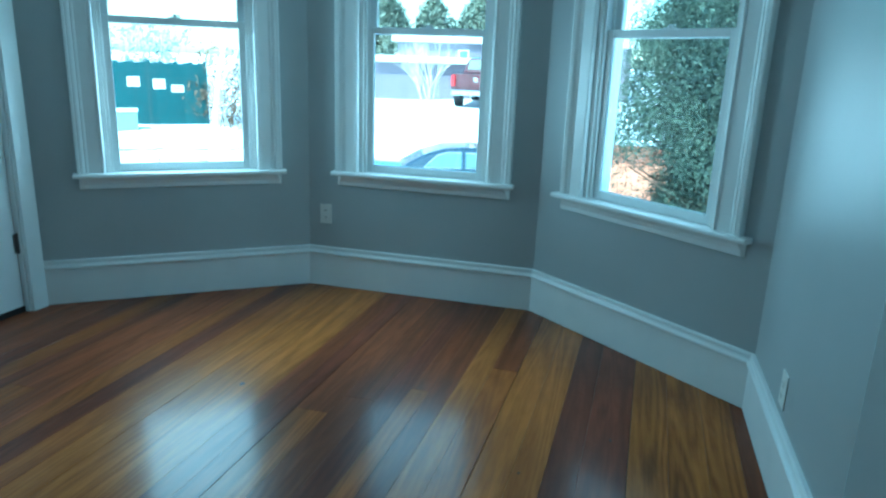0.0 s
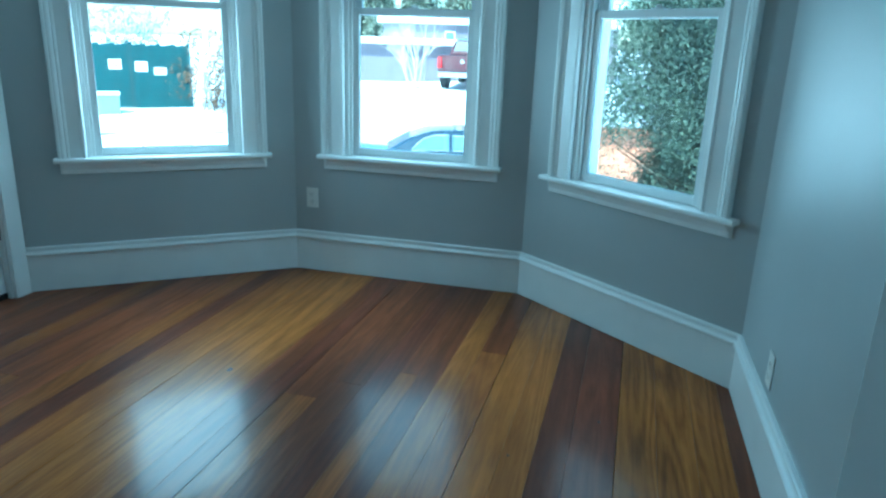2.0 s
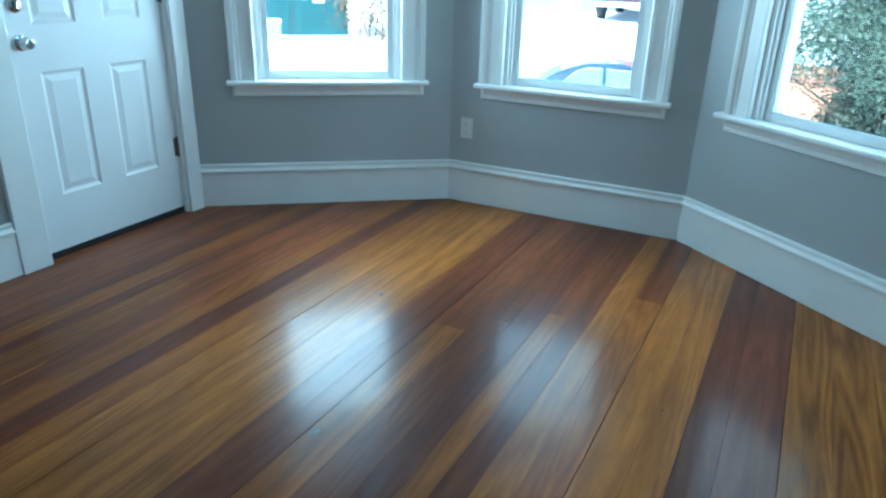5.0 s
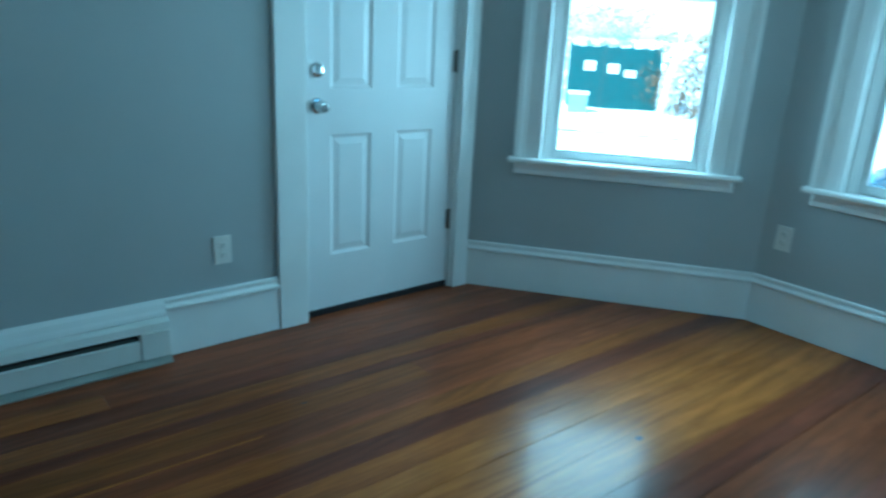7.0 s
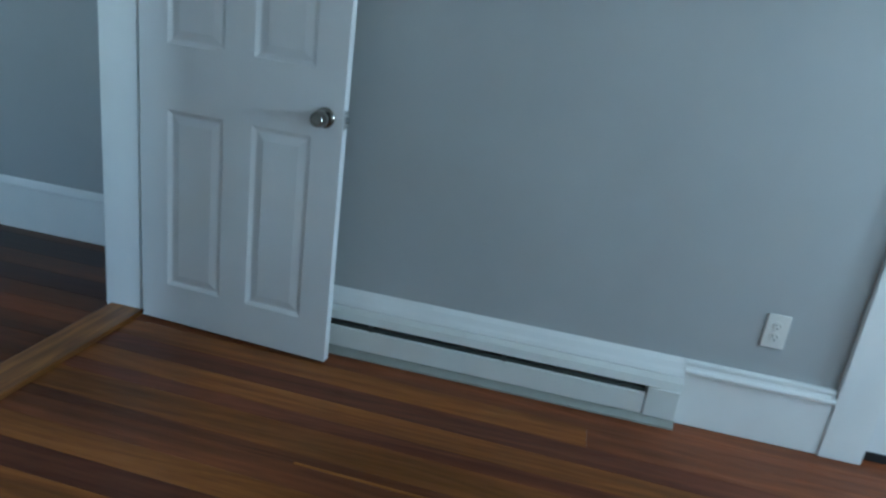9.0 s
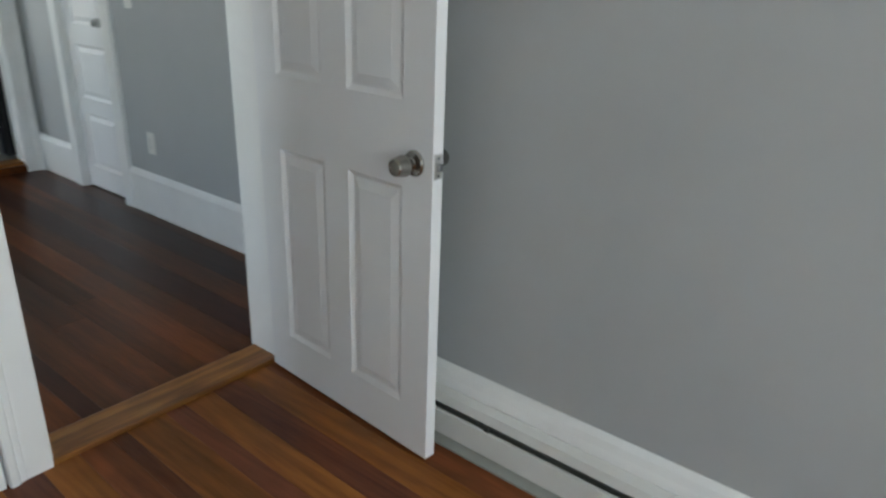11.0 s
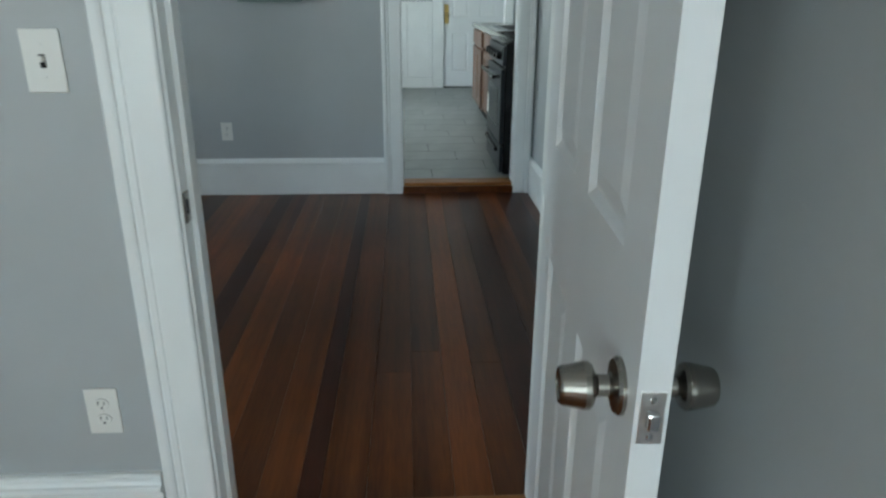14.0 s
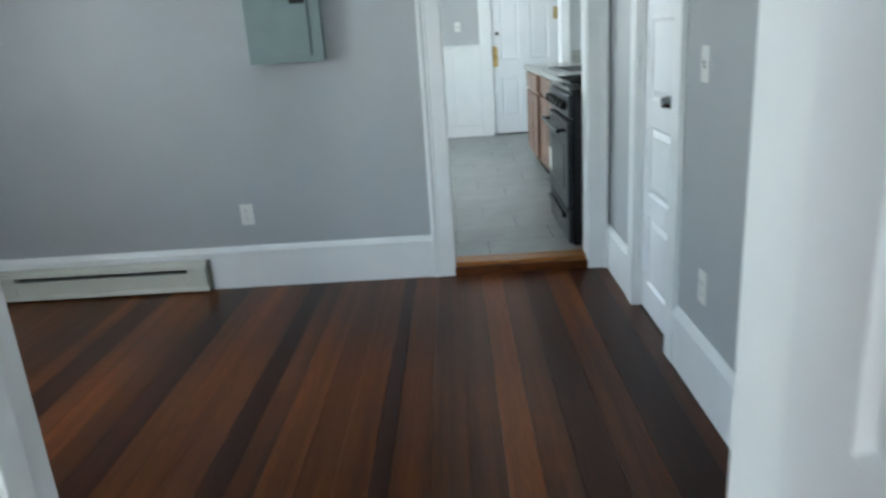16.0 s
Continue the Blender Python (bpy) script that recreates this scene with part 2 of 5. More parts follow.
CAB = mat("red_oak_cabinet", (0.165, 0.088, 0.056), rough=0.35, spread=0.25, scale=9, fine=70, bump=0.08, stretch=(6, 6, 0.6))
STONE = mat("speckled_granite", (0.30, 0.31, 0.28), rough=0.2, spread=0.45, scale=60, fine=200, bump=0.0)
BLACK = mat("black_enamel", (0.006, 0.006, 0.007), specular=0.25, rough=0.2, spread=0.1, bump=0.0)
GUN = mat("dark_range_steel", (0.014, 0.017, 0.021), rough=0.3, specular=0.25, spread=0.08, scale=4, bump=0.0)
STEEL = mat("stainless_steel", (0.22, 0.23, 0.24), rough=0.32, metal=1.0, spread=0.06, scale=3, bump=0.0, stretch=(1, 1, 20))
SNOW = mat("snow", (0.86, 0.88, 0.9), rough=0.7, spread=0.04, scale=0.8, fine=12, bump=0.3)

# ---- building helpers ----


def part(name, bm, material, parent=None, label=""):
    """Link a bmesh as one mesh object under a thing or part."""
    me = bpy.data.meshes.new(name)
    bmesh.ops.recalc_face_normals(bm, faces=bm.faces)
    bm.to_mesh(me)
    bm.free()
    me.materials.append(material)
    ob = new(name, me)
    if parent is not None:
        ob.parent = parent
    if label:
        ob["label"] = label
    return ob


def box(bm, x0, y0, z0, x1, y1, z1, bevel=0.0):
    """Add a box, with its edges rounded off by bevel."""
    t = bmesh.new()
    bmesh.ops.create_cube(t, size=1)
    for v in t.verts:
        v.co = (x0 + (v.co.x + 0.5) * (x1 - x0), y0 + (v.co.y + 0.5) * (y1 - y0), z0 + (v.co.z + 0.5) * (z1 - z0))
    if bevel:
        bmesh.ops.bevel(t, geom=list(t.edges), offset=bevel, segments=2, profile=0.6, affect="EDGES")
    merge(bm, t)
    return bm


def merge(bm, t, m=None):
    """Add all of bmesh t, moved by m, to bm; t is freed."""
    table = {v: bm.verts.new(m @ v.co if m else v.co) for v in t.verts}
    for f in t.faces:
        bm.faces.new([table[v] for v in f.verts])
    t.free()
    return bm


def boxed(*args, bevel=0.0):
    return box(bmesh.new(), *args, bevel=bevel)


def lathe(bm, profile, m=None, steps=24):
    """Turn (radius, height) pairs about z and add the body, moved by m."""
    rings = []
    for r, h in profile:
        rings.append([bm.verts.new((m or Matrix()) @ Vector((r * math.cos(a), r * math.sin(a), h))) for a in [2 * math.pi * k / steps for k in range(steps)]])
    for a, b in zip(rings, rings[1:]):
        for k in range(steps):
            bm.faces.new([a[k], a[(k + 1) % steps], b[(k + 1) % steps], b[k]])
    bm.faces.new(rings[0][::-1])
    bm.faces.new(rings[-1])
    return bm


def tube(bm, a, b, r0, r1=None, steps=10):
    a, b = Vector(a), Vector(b)
    m = Matrix.Translation(a) @ (b - a).to_track_quat("Z", "Y").to_matrix().to_4x4()
    return lathe(bm, [(r0, 0), (r0 if r1 is None else r1, (b - a).length)], m, steps)


def sweep(profile, points, side, z=0.0):
    """A moulding: (out, up) profile along plan points, with mitred joints. side: +1 puts it to the left of the run."""
    bm = bmesh.new()
    pts = [Vector(p) for p in points]
    rows = []
    for k, p in enumerate(pts):
        d0 = (p - pts[k - 1]).normalized() if k else (pts[1] - p).normalized()
        d1 = (pts[k + 1] - p).normalized() if k + 1 < len(pts) else d0
        n0, n1 = Vector((-d0.y, d0.x)) * side, Vector((-d1.y, d1.x)) * side
        n = (n0 + n1) / (1 + n0.dot(n1))
        rows.append([bm.verts.new((p.x + n.x * o, p.y + n.y * o, z + u)) for o, u in profile])
    for a, b in zip(rows, rows[1:]):
        for k in range(len(profile)):
            j = (k + 1) % len(profile)
            bm.faces.new([a[k], a[j], b[j], b[k]])
    bm.faces.new(rows[0][::-1])
    bm.faces.new(rows[-1])
    return bm


def thing(name, label, category, group="", m=None):
    """An Empty at a thing's base that parents its parts."""
    ob = tagged(new(name), label, category, group)
    if m is not None:
        ob.matrix_world = m
    return ob


def structure(ob, label):
    return tagged(ob, label, kind="structure")


def wall_mesh(length, height, thick, holes, start_ext=0.0, end_ext=0.0):
    """A wall along +x, inner face at y=0, outer at y=thick, with openings (x0, x1, z0, z1); the outer face is longer for mitred corners."""
    xs = sorted({0.0, length, *[h[0] for h in holes], *[h[1] for h in holes]})
    zs = sorted({0.0, height, *[h[2] for h in holes], *[h[3] for h in holes]})
    bm = bmesh.new()
    cache = {}

    def vert(x, out, z):
        key = (round(x, 5), out, round(z, 5))
        if key not in cache:
            shift = (-start_ext if x == 0 else end_ext if x == length else 0) if out else 0
            cache[key] = bm.verts.new((x + shift, thick if out else 0, z))
        return cache[key]

    def solid(i, j):
        if not (0 <= i < len(xs) - 1 and 0 <= j < len(zs) - 1):
            return False
        cx, cz = (xs[i] + xs[i + 1]) / 2, (zs[j] + zs[j + 1]) / 2
        return not any(h[0] < cx < h[1] and h[2] < cz < h[3] for h in holes)

    for i in range(len(xs) - 1):
        for j in range(len(zs) - 1):
            if not solid(i, j):
                continue
            a, b, c, d = xs[i], xs[i + 1], zs[j], zs[j + 1]
            for out in (0, 1):
                bm.faces.new([vert(a, out, c), vert(b, out, c), vert(b, out, d), vert(a, out, d)])
            if not solid(i - 1, j):
                bm.faces.new([vert(a, 0, c), vert(a, 1, c), vert(a, 1, d), vert(a, 0, d)])
            if not solid(i + 1, j):
                bm.faces.new([vert(b, 0, c), vert(b, 1, c), vert(b, 1, d), vert(b, 0, d)])
            if not solid(i, j - 1):
                bm.faces.new([vert(a, 0, c), vert(b, 0, c), vert(b, 1, c), vert(a, 1, c)])
            if not solid(i, j + 1):
                bm.faces.new([vert(a, 0, d), vert(b, 0, d), vert(b, 1, d), vert(a, 1, d)])
    return bm


def plan_matrix(p0, p1, z=0.0):
    """Local x along p0 to p1, local y to the left of it, z up."""
    d = Vector((p1[0] - p0[0], p1[1] - p0[1]))
    return pose(p0[0], p0[1], z, 0, 0, math.degrees(math.atan2(d.y, d.x))), d.length

# ---- plan ----
HEIGHT = 2.62
XE = 3.45
W_CORNER, B_LEFT, B_RIGHT, E_CORNER = (0.0, 3.525), (1.11, 4.375), (2.445, 4.375), (XE, 3.535)
T_OUT, T_IN = 0.16, 0.13
YB = -3.17           # room B, far wall
XB = -0.45           # room B, west wall
ZK = 0.06            # kitchen floor
YK = -8.30           # kitchen, far wall
XK0, XK1 = -1.02, 2.15

# ---- walls of the bay room ----
# run clockwise seen from above so that the outside lies to the left
ring = [((0.0, 0.0), W_CORNER), (W_CORNER, B_LEFT), (B_LEFT, B_RIGHT), (B_RIGHT, E_CORNER), (E_CORNER, (XE, 0.0))]
names = ["wall_west", "wall_bay_west", "wall_bay_north", "wall_bay_east", "wall_east"]
WIN_Z0, WIN_Z1 = 0.682, 2.2
# each bay window: offset of its centre along the wall, half width of the opening, half length of the sill
BAY_WINDOWS = {"wall_bay_west": (0.025, 0.380, 0.537), "wall_bay_north": (0.011, 0.366, 0.521), "wall_bay_east": (0.028, 0.366, 0.541)}
wall_m = {}
for k, ((p0, p1), nm) in enumerate(zip(ring, names)):
    m, length = plan_matrix(p0, p1)

    def turn(a, b):
        u = Vector((a[1][0] - a[0][0], a[1][1] - a[0][1]))
        v = Vector((b[1][0] - b[0][0], b[1][1] - b[0][1]))
        return math.tan(abs(u.angle(v)) / 2) * T_OUT

    s = turn(ring[k - 1], ring[k]) if k else T_IN
    e = turn(ring[k], ring[k + 1]) if k + 1 < len(ring) else T_IN
    holes = []
    if nm == "wall_west":
        holes = [(2.59, 3.425, 0.0, 2.07)]
    elif "bay" in nm:
        off, half, _ = BAY_WINDOWS[nm]
        holes = [(length / 2 + off - half, length / 2 + off + half, WIN_Z0, WIN_Z1)]
    elif nm == "wall_east":
        holes = [(2.17, 2.94, 0.0, 2.05)]
    ob = part(nm, wall_mesh(length, HEIGHT, T_OUT, holes, s, e), PAINT)
    ob.matrix_world = m
    structure(ob, "grey painted plaster wall")
    wall_m[nm] = (m, length)

bm = wall_mesh(XE + T_OUT + 0.45 + T_OUT, HEIGHT, T_IN, [(0.075 + 0.61, 0.862 + 0.61, 0.0, 2.05)])
ob = part("wall_south", bm, PAINT)
ob.matrix_world = pose(-0.61, -T_IN, 0)
structure(ob, "grey painted wall with an open doorway")

# ---- room B and the kitchen ----


def plain_wall(name, p0, p1, holes=(), thick=0.12, label="grey painted plaster wall", height=HEIGHT):
    m, length = plan_matrix(p0, p1)
    ob = part(name, wall_mesh(length, height, thick, list(holes)), PAINT)
    ob.matrix_world = m
    return structure(ob, label)


plain_wall("wall_room_b_west", (XB, YB), (XB, -T_IN), [(0.585, 1.125, 0.0, 2.02)])
plain_wall("wall_room_b_east", (XE, -T_IN), (XE, YB), [(0.4, 1.34, 0.75, 2.2)])
ob = part("wall_room_b_south", wall_mesh(4.06 + XE - 3.45, HEIGHT, 0.12, [(0.235, 0.994, 0.0, 2.05)]), PAINT)
ob.matrix_world = pose(XB - 0.12, YB - 0.12, 0)
structure(ob, "grey painted wall with a doorway to the kitchen")
plain_wall("wall_kitchen_west", (XK0, YK), (XK0, YB - 0.12))
plain_wall("wall_kitchen_east", (XK1, YB - 0.12), (XK1, YK), [(1.9, 3.15, 0.9, 2.15)])
plain_wall("wall_kitchen_south", (XK1 + 0.12, YK), (XK0 - 0.12, YK), [(XK1 + 0.12 + 0.115, XK1 + 0.12 + 0.955, ZK, 2.1)])
ob = part("partition_wall", boxed(XK0, -6.62, 0, -0.79, -6.5, HEIGHT), PAINT)
structure(ob, "short grey partition wall at the counter's end")
ob = part("trim_partition", boxed(-0.79, -6.63, 0, -0.70, -6.49, HEIGHT, bevel=0.004), TRIM)
structure(ob, "white board capping the partition wall")
# closet behind the narrow door, hall behind the east door
part_closet = part("wall_closet", boxed(XB - 0.75, -2.7, 0, XB - 0.7, -1.9, HEIGHT), PAINT)
structure(part_closet, "plain back wall of the closet")
# unseen sides and floor, added so no sun leaks under the closet door
for yy in (-2.75, -1.9):
    structure(part("wall_closet_light_block", boxed(XB - 0.75, yy, -0.03, XB - 0.12, yy + 0.05, HEIGHT), PAINT), "unseen closet side wall added to block sun")
structure(part("floor_closet_light_block", boxed(XB - 0.75, -2.75, -0.06, XB, -1.85, -0.001), SUB), "unseen dark closet floor added to block sun")
ob = part("wall_hall", boxed(XE + 0.9, 0.2, 0, XE + 1.0, 1.8, HEIGHT), PAINT)
structure(ob, "plain wall behind the side doorway")

ob = part("ceiling", boxed(-1.3, -8.6, HEIGHT, 4.6, 4.7, HEIGHT + 0.12), CEIL)
structure(ob, "plain white ceiling")
ob = part("foundation", boxed(-1.3, -8.6, -0.5, 4.6, 3.4, -0.03), SUB)
structure(ob, "dark subfloor under the boards")

# ---- baseboards and casings ----
BASE = [(0, 0.003), (0.018, 0.003), (0.018, 0.190), (0.021, 0.194), (0.029, 0.197), (0.030, 0.205), (0.026, 0.210), (0.018, 0.213), (0.014, 0.221), (0.018, 0.228), (0.018, 0.236), (0.013, 0.240), (0, 0.240)]
BASE_B = [(0, 0.003), (0.020, 0.003), (0.020, 0.205), (0.025, 0.210), (0.025, 0.220), (0.016, 0.236), (0.006, 0.246), (0, 0.246)]
BASE_S = [(o, u if u < 0.1 else u - 0.017) for o, u in BASE]
runs = [
    ("baseboard_bay", [(0.0, 3.525), B_LEFT, B_RIGHT, E_CORNER, (XE, 1.462)], BASE),
    ("baseboard_west", [(0.0, 1.985), (0.0, 2.455)], BASE),
    ("baseboard_south", [(XE, 0.0), (0.972, 0.0)], BASE_S),
    ("baseboard_room_b_south", [(1.80, YB), (0.540, YB)], BASE_B),
    ("baseboard_room_b_west", [(XB, -1.95), (XB, -T_IN)], BASE_B),
    ("baseboard_room_b_corner", [(XB, YB), (XB, -2.675)], BASE_B),
    ("baseboard_room_b_north", [(0.955, -T_IN), (XE, -T_IN)], BASE_B),
    ("baseboard_room_b_east", [(XE, -T_IN), (XE, YB)], BASE_B),
]
for nm, pts, prof in runs:
    ob = part(nm, sweep(prof, pts, -1), TRIM)
    structure(ob, "white moulded baseboard with a stepped top")


def casing_profile(width, depth):
    """A moulded window casing, from the inner bead over a flat to a heavy back band."""
    w, d = width, depth
    return [(0, 0), (0, d * 0.55), (0.004, d * 0.70), (0.010, d * 0.74), (0.015, d * 0.70), (0.018, d * 0.56), (0.023, d * 0.52), (w * 0.58, d * 0.52),
            (w * 0.62, d * 0.62), (w * 0.67, d * 0.70), (w * 0.70, d * 0.66), (w * 0.73, d * 0.80), (w * 0.78, d * 0.95), (w * 0.84, d), (w * 0.87, d * 0.93), (w * 0.90, d),
            (w - 0.004, d), (w, d * 0.85), (w, 0)]


def banded_profile(width, depth):
    """A flat door casing with an ogee and a raised back band along its outer edge."""
    return [(0, 0), (0, depth * 0.52), (0.004, depth * 0.62), (width * 0.55, depth * 0.62), (width * 0.60, depth * 0.56), (width * 0.63, depth * 0.66), (width * 0.72, depth * 0.72),
            (width * 0.755, depth * 0.66), (width * 0.78, depth * 0.90), (width * 0.83, depth), (width - 0.004, depth), (width, depth * 0.8), (width, 0)]


def upright(profile, z0, z1, mirror=False):
    """Extrude a plan profile (across, out) from z0 to z1; local y points into the room as -out."""
    bm = bmesh.new()
    s = -1 if mirror else 1
    lo = [bm.verts.new((s * x, -o, z0)) for x, o in profile]
    hi = [bm.verts.new((s * x, -o, z1)) for x, o in profile]
    for k in range(len(profile)):
        j = (k + 1) % len(profile)
        bm.faces.new([lo[k], lo[j], hi[j], hi[k]])
    bm.faces.new(lo)
    bm.faces.new(hi[::-1])
    return bm


# ---- windows of the bay ----


def window(name, m, length, off, h, sl):
    """Double-hung window in a wall frame: local x along the wall, y outwards."""
    c = length / 2 + off
    root = thing(name, "white double-hung window with fluted casing and deep sill", "window")
    root["kind"] = "structure"
    root.matrix_world = m
    cw = 0.133
    prof = casing_profile(cw, 0.034)
    for sgn, nm in ((-1, "casing"), (1, "casing")):
        bm = bmesh.new()
        merge(bm, upright(prof, WIN_Z0 + 0.012, WIN_Z1 + 0.02, mirror=sgn < 0), Matrix.Translation((c + sgn * (h + 0.004), -0.0005, 0)))
        part(nm, bm, TRIM, root)
    bm = boxed(c - h - cw, -0.028, WIN_Z1 + 0.02, c + h + cw, 0, WIN_Z1 + 0.16, bevel=0.004)
    part("head_casing", bm, TRIM, root)
    # stool with rounded nose, and moulded apron below it
    nose = [(-0.052, 0.0), (-0.056, 0.006), (-0.056, 0.016), (-0.052, 0.022), (0.0, 0.022), (0.0, 0.0)]
    bm = bmesh.new()
    a = [bm.verts.new((c - sl, y, WIN_Z0 - 0.01 + z)) for y, z in nose]
    b = [bm.verts.new((c + sl, y, WIN_Z0 - 0.01 + z)) for y, z in nose]
    for k in range(6):
        bm.faces.new([a[k], a[(k + 1) % 6], b[(k + 1) % 6], b[k]])
    bm.faces.new(a)
    bm.faces.new(b[::-1])
    box(bm, c - h + 0.001, -0.002, WIN_Z0 + 0.001, c + h - 0.001, 0.075, WIN_Z0 + 0.013)
    part("sill", bm, TRIM, root)
    ap = [(0.0, -0.070), (-0.010, -0.070), (-0.014, -0.066), (-0.014, -0.046), (-0.018, -0.040), (-0.021, -0.030), (-0.030, -0.018), (-0.038, -0.013), (-0.040, -0.0105), (0.0, -0.0105)]
    bm = bmesh.new()
    rows = []
    for x, f in ((c - sl + 0.035, 1), (c + sl - 0.035, -1)):
        rows.append([bm.verts.new((x - f * (y + 0.014) * 0.9, y, WIN_Z0 + z)) for y, z in ap])
    for k in range(len(ap)):
        j = (k + 1) % len(ap)
        bm.faces.new([rows[0][k], rows[0][j], rows[1][j], rows[1][k]])
    bm.faces.new(rows[0])
    bm.faces.new(rows[1][::-1])
    part("apron", bm, TRIM, root)
    # jamb liner
    for sgn in (-1, 1):
        x = c + sgn * h
        bm = bmesh.new()
        box(bm, min(x, x - sgn * 0.018), 0.0, WIN_Z0 + 0.014, max(x, x - sgn * 0.018), T_OUT, WIN_Z1)
        box(bm, min(x - sgn * 0.018, x - sgn * 0.034), 0.012, WIN_Z0 + 0.014, max(x - sgn * 0.018, x - sgn * 0.034), 0.028, WIN_Z1, bevel=0.002)
        box(bm, min(x - sgn * 0.018, x - sgn * 0.030), 0.068, WIN_Z0 + 0.014, max(x - sgn * 0.018, x - sgn * 0.030), 0.076, WIN_Z1, bevel=0.002)
        part("jamb", bm, TRIM, root)
    part("head_jamb", boxed(c - h + 0.018, 0.0, WIN_Z1 - 0.02, c + h - 0.018, T_OUT, WIN_Z1), TRIM, root)
    bm = boxed(c - h + 0.018, 0.076, WIN_Z0 - 0.005, c + h - 0.018, T_OUT + 0.05, WIN_Z0 + 0.018, bevel=0.003)
    part("outer_sill", bm, TRIM, root)
    mid = 1.463
    iw = h - 0.020
    for nm, y0, z0, z1, rail0, rail1 in (("lower_sash", 0.030, WIN_Z0 + 0.014, mid + 0.018, 0.040, 0.034), ("upper_sash", 0.078, mid - 0.018, WIN_Z1 - 0.02, 0.034, 0.05)):
        y1 = y0 + 0.034
        st = 0.046
        bm = bmesh.new()
        box(bm, c - iw, y0, z0, c - iw + st, y1, z1, bevel=0.004)
        box(bm, c + iw - st, y0, z0, c + iw, y1, z1, bevel=0.004)
        box(bm, c - iw + st, y0 + 0.001, z0, c + iw - st, y1 - 0.001, z0 + rail0, bevel=0.004)
        box(bm, c - iw + st, y0 + 0.001, z1 - rail1, c + iw - st, y1 - 0.001, z1, bevel=0.004)
        sash = part(nm, bm, VINYL, root)
        pane = part("pane", boxed(c - iw + st - 0.006, y0 + 0.013, z0 + rail0 - 0.006, c + iw - st + 0.006, y0 + 0.017, z1 - rail1 + 0.006), GLASS, sash, "clear window glass")
        pane.visible_shadow = False
    bm = bmesh.new()
    box(bm, c - 0.03, 0.034, mid + 0.018, c + 0.03, 0.062, mid + 0.025, bevel=0.002)
    lathe(bm, [(0.011, 0), (0.011, 0.010), (0.007, 0.014)], Matrix.Translation((c, 0.048, mid + 0.024)), 12)
    box(bm, c - 0.004, 0.040, mid + 0.030, c + 0.026, 0.050, mid + 0.036, bevel=0.002)
    part("sash_lock", bm, VINYL, root, "white cam lock on the meeting rail")
    return root


for k, nm in enumerate(("wall_bay_west", "wall_bay_north", "wall_bay_east")):
    window(f"window_{k + 1}", *wall_m[nm], *BAY_WINDOWS[nm])

# ---- panelled doors ----


def panel_face(bm, w, h, panels, y, depth, sign):
    """One moulded face of a door leaf in the xz plane at y; panels (x0, x1, z0, z1) are sunk with a raised field."""
    xs = sorted({0.0, w, *[p[0] for p in panels], *[p[1] for p in panels]})
    zs = sorted({0.0, h, *[p[2] for p in panels], *[p[3] for p in panels]})
    cache = {}

    def v(x, z, d=0.0):
        key = (round(x, 5), round(z, 5), round(d, 5))
        if key not in cache:
            cache[key] = bm.verts.new((x, y + sign * d, z))
        return cache[key]

    for i in range(len(xs) - 1):
        for j in range(len(zs) - 1):
            cx, cz = (xs[i] + xs[i + 1]) / 2, (zs[j] + zs[j + 1]) / 2
            if any(p[0] < cx < p[1] and p[2] < cz < p[3] for p in panels):
                continue
            bm.faces.new([v(xs[i], zs[j]), v(xs[i + 1], zs[j]), v(xs[i + 1], zs[j + 1]), v(xs[i], zs[j + 1])])
    for x0, x1, z0, z1 in panels:
        rings = []
        for inset, d in ((0, 0), (0.006, 0.0035), (0.014, depth), (0.020, depth), (0.040, 0.003), (0.044, 0.002)):
            rings.append([v(x0 + inset, z0 + inset, d), v(x1 - inset, z0 + inset, d), v(x1 - inset, z1 - inset, d), v(x0 + inset, z1 - inset, d)])
        for a, b in zip(rings, rings[1:]):
            for k in range(4):
                bm.faces.new([a[k], a[(k + 1) % 4], b[(k + 1) % 4], b[k]])
        bm.faces.new(rings[-1])
    return cache


def leaf_mesh(w, h, t, panels, depth=0.008, both=True):
    """A leaf from x=0 to w, y=0 to t, z=0 to h with moulded panels."""
    bm = bmesh.new()
    panel_face(bm, w, h, panels, 0.0, depth, 1)
    panel_face(bm, w, h, panels if both else [], t, depth, -1)
    box(bm, 0.0005, 0.001, 0.0005, 0.02, t - 0.001, h - 0.0005)
    box(bm, w - 0.02, 0.001, 0.0005, w - 0.0005, t - 0.001, h - 0.0005)
    box(bm, 0.02, 0.001, 0.0005, w - 0.02, t - 0.001, 0.02)
    box(bm, 0.02, 0.001, h - 0.02, w - 0.02, t - 0.001, h - 0.0005)
    # outer edge skirts
    for a, b in (((0, 0), (0, h)), ((w, 0), (w, h)), ((0, 0), (w, 0)), ((0, h), (w, h))):
        q = [bm.verts.new((a[0], 0, a[1])), bm.verts.new((b[0], 0, b[1])), bm.verts.new((b[0], t, b[1])), bm.verts.new((a[0], t, a[1]))]
        bm.faces.new(q)
    return bm


def six_panels(w, low, mid, high, left, gap):
    """Columns and rows of a six-panel door: (z0, z1) of each row."""
    pw = (w - 2 * left - gap) / 2
    cols = [(left, left + pw), (left + pw + gap, w - left)]
    return [(a, b, z0, z1) for a, b in cols for z0, z1 in (low, mid, high)]


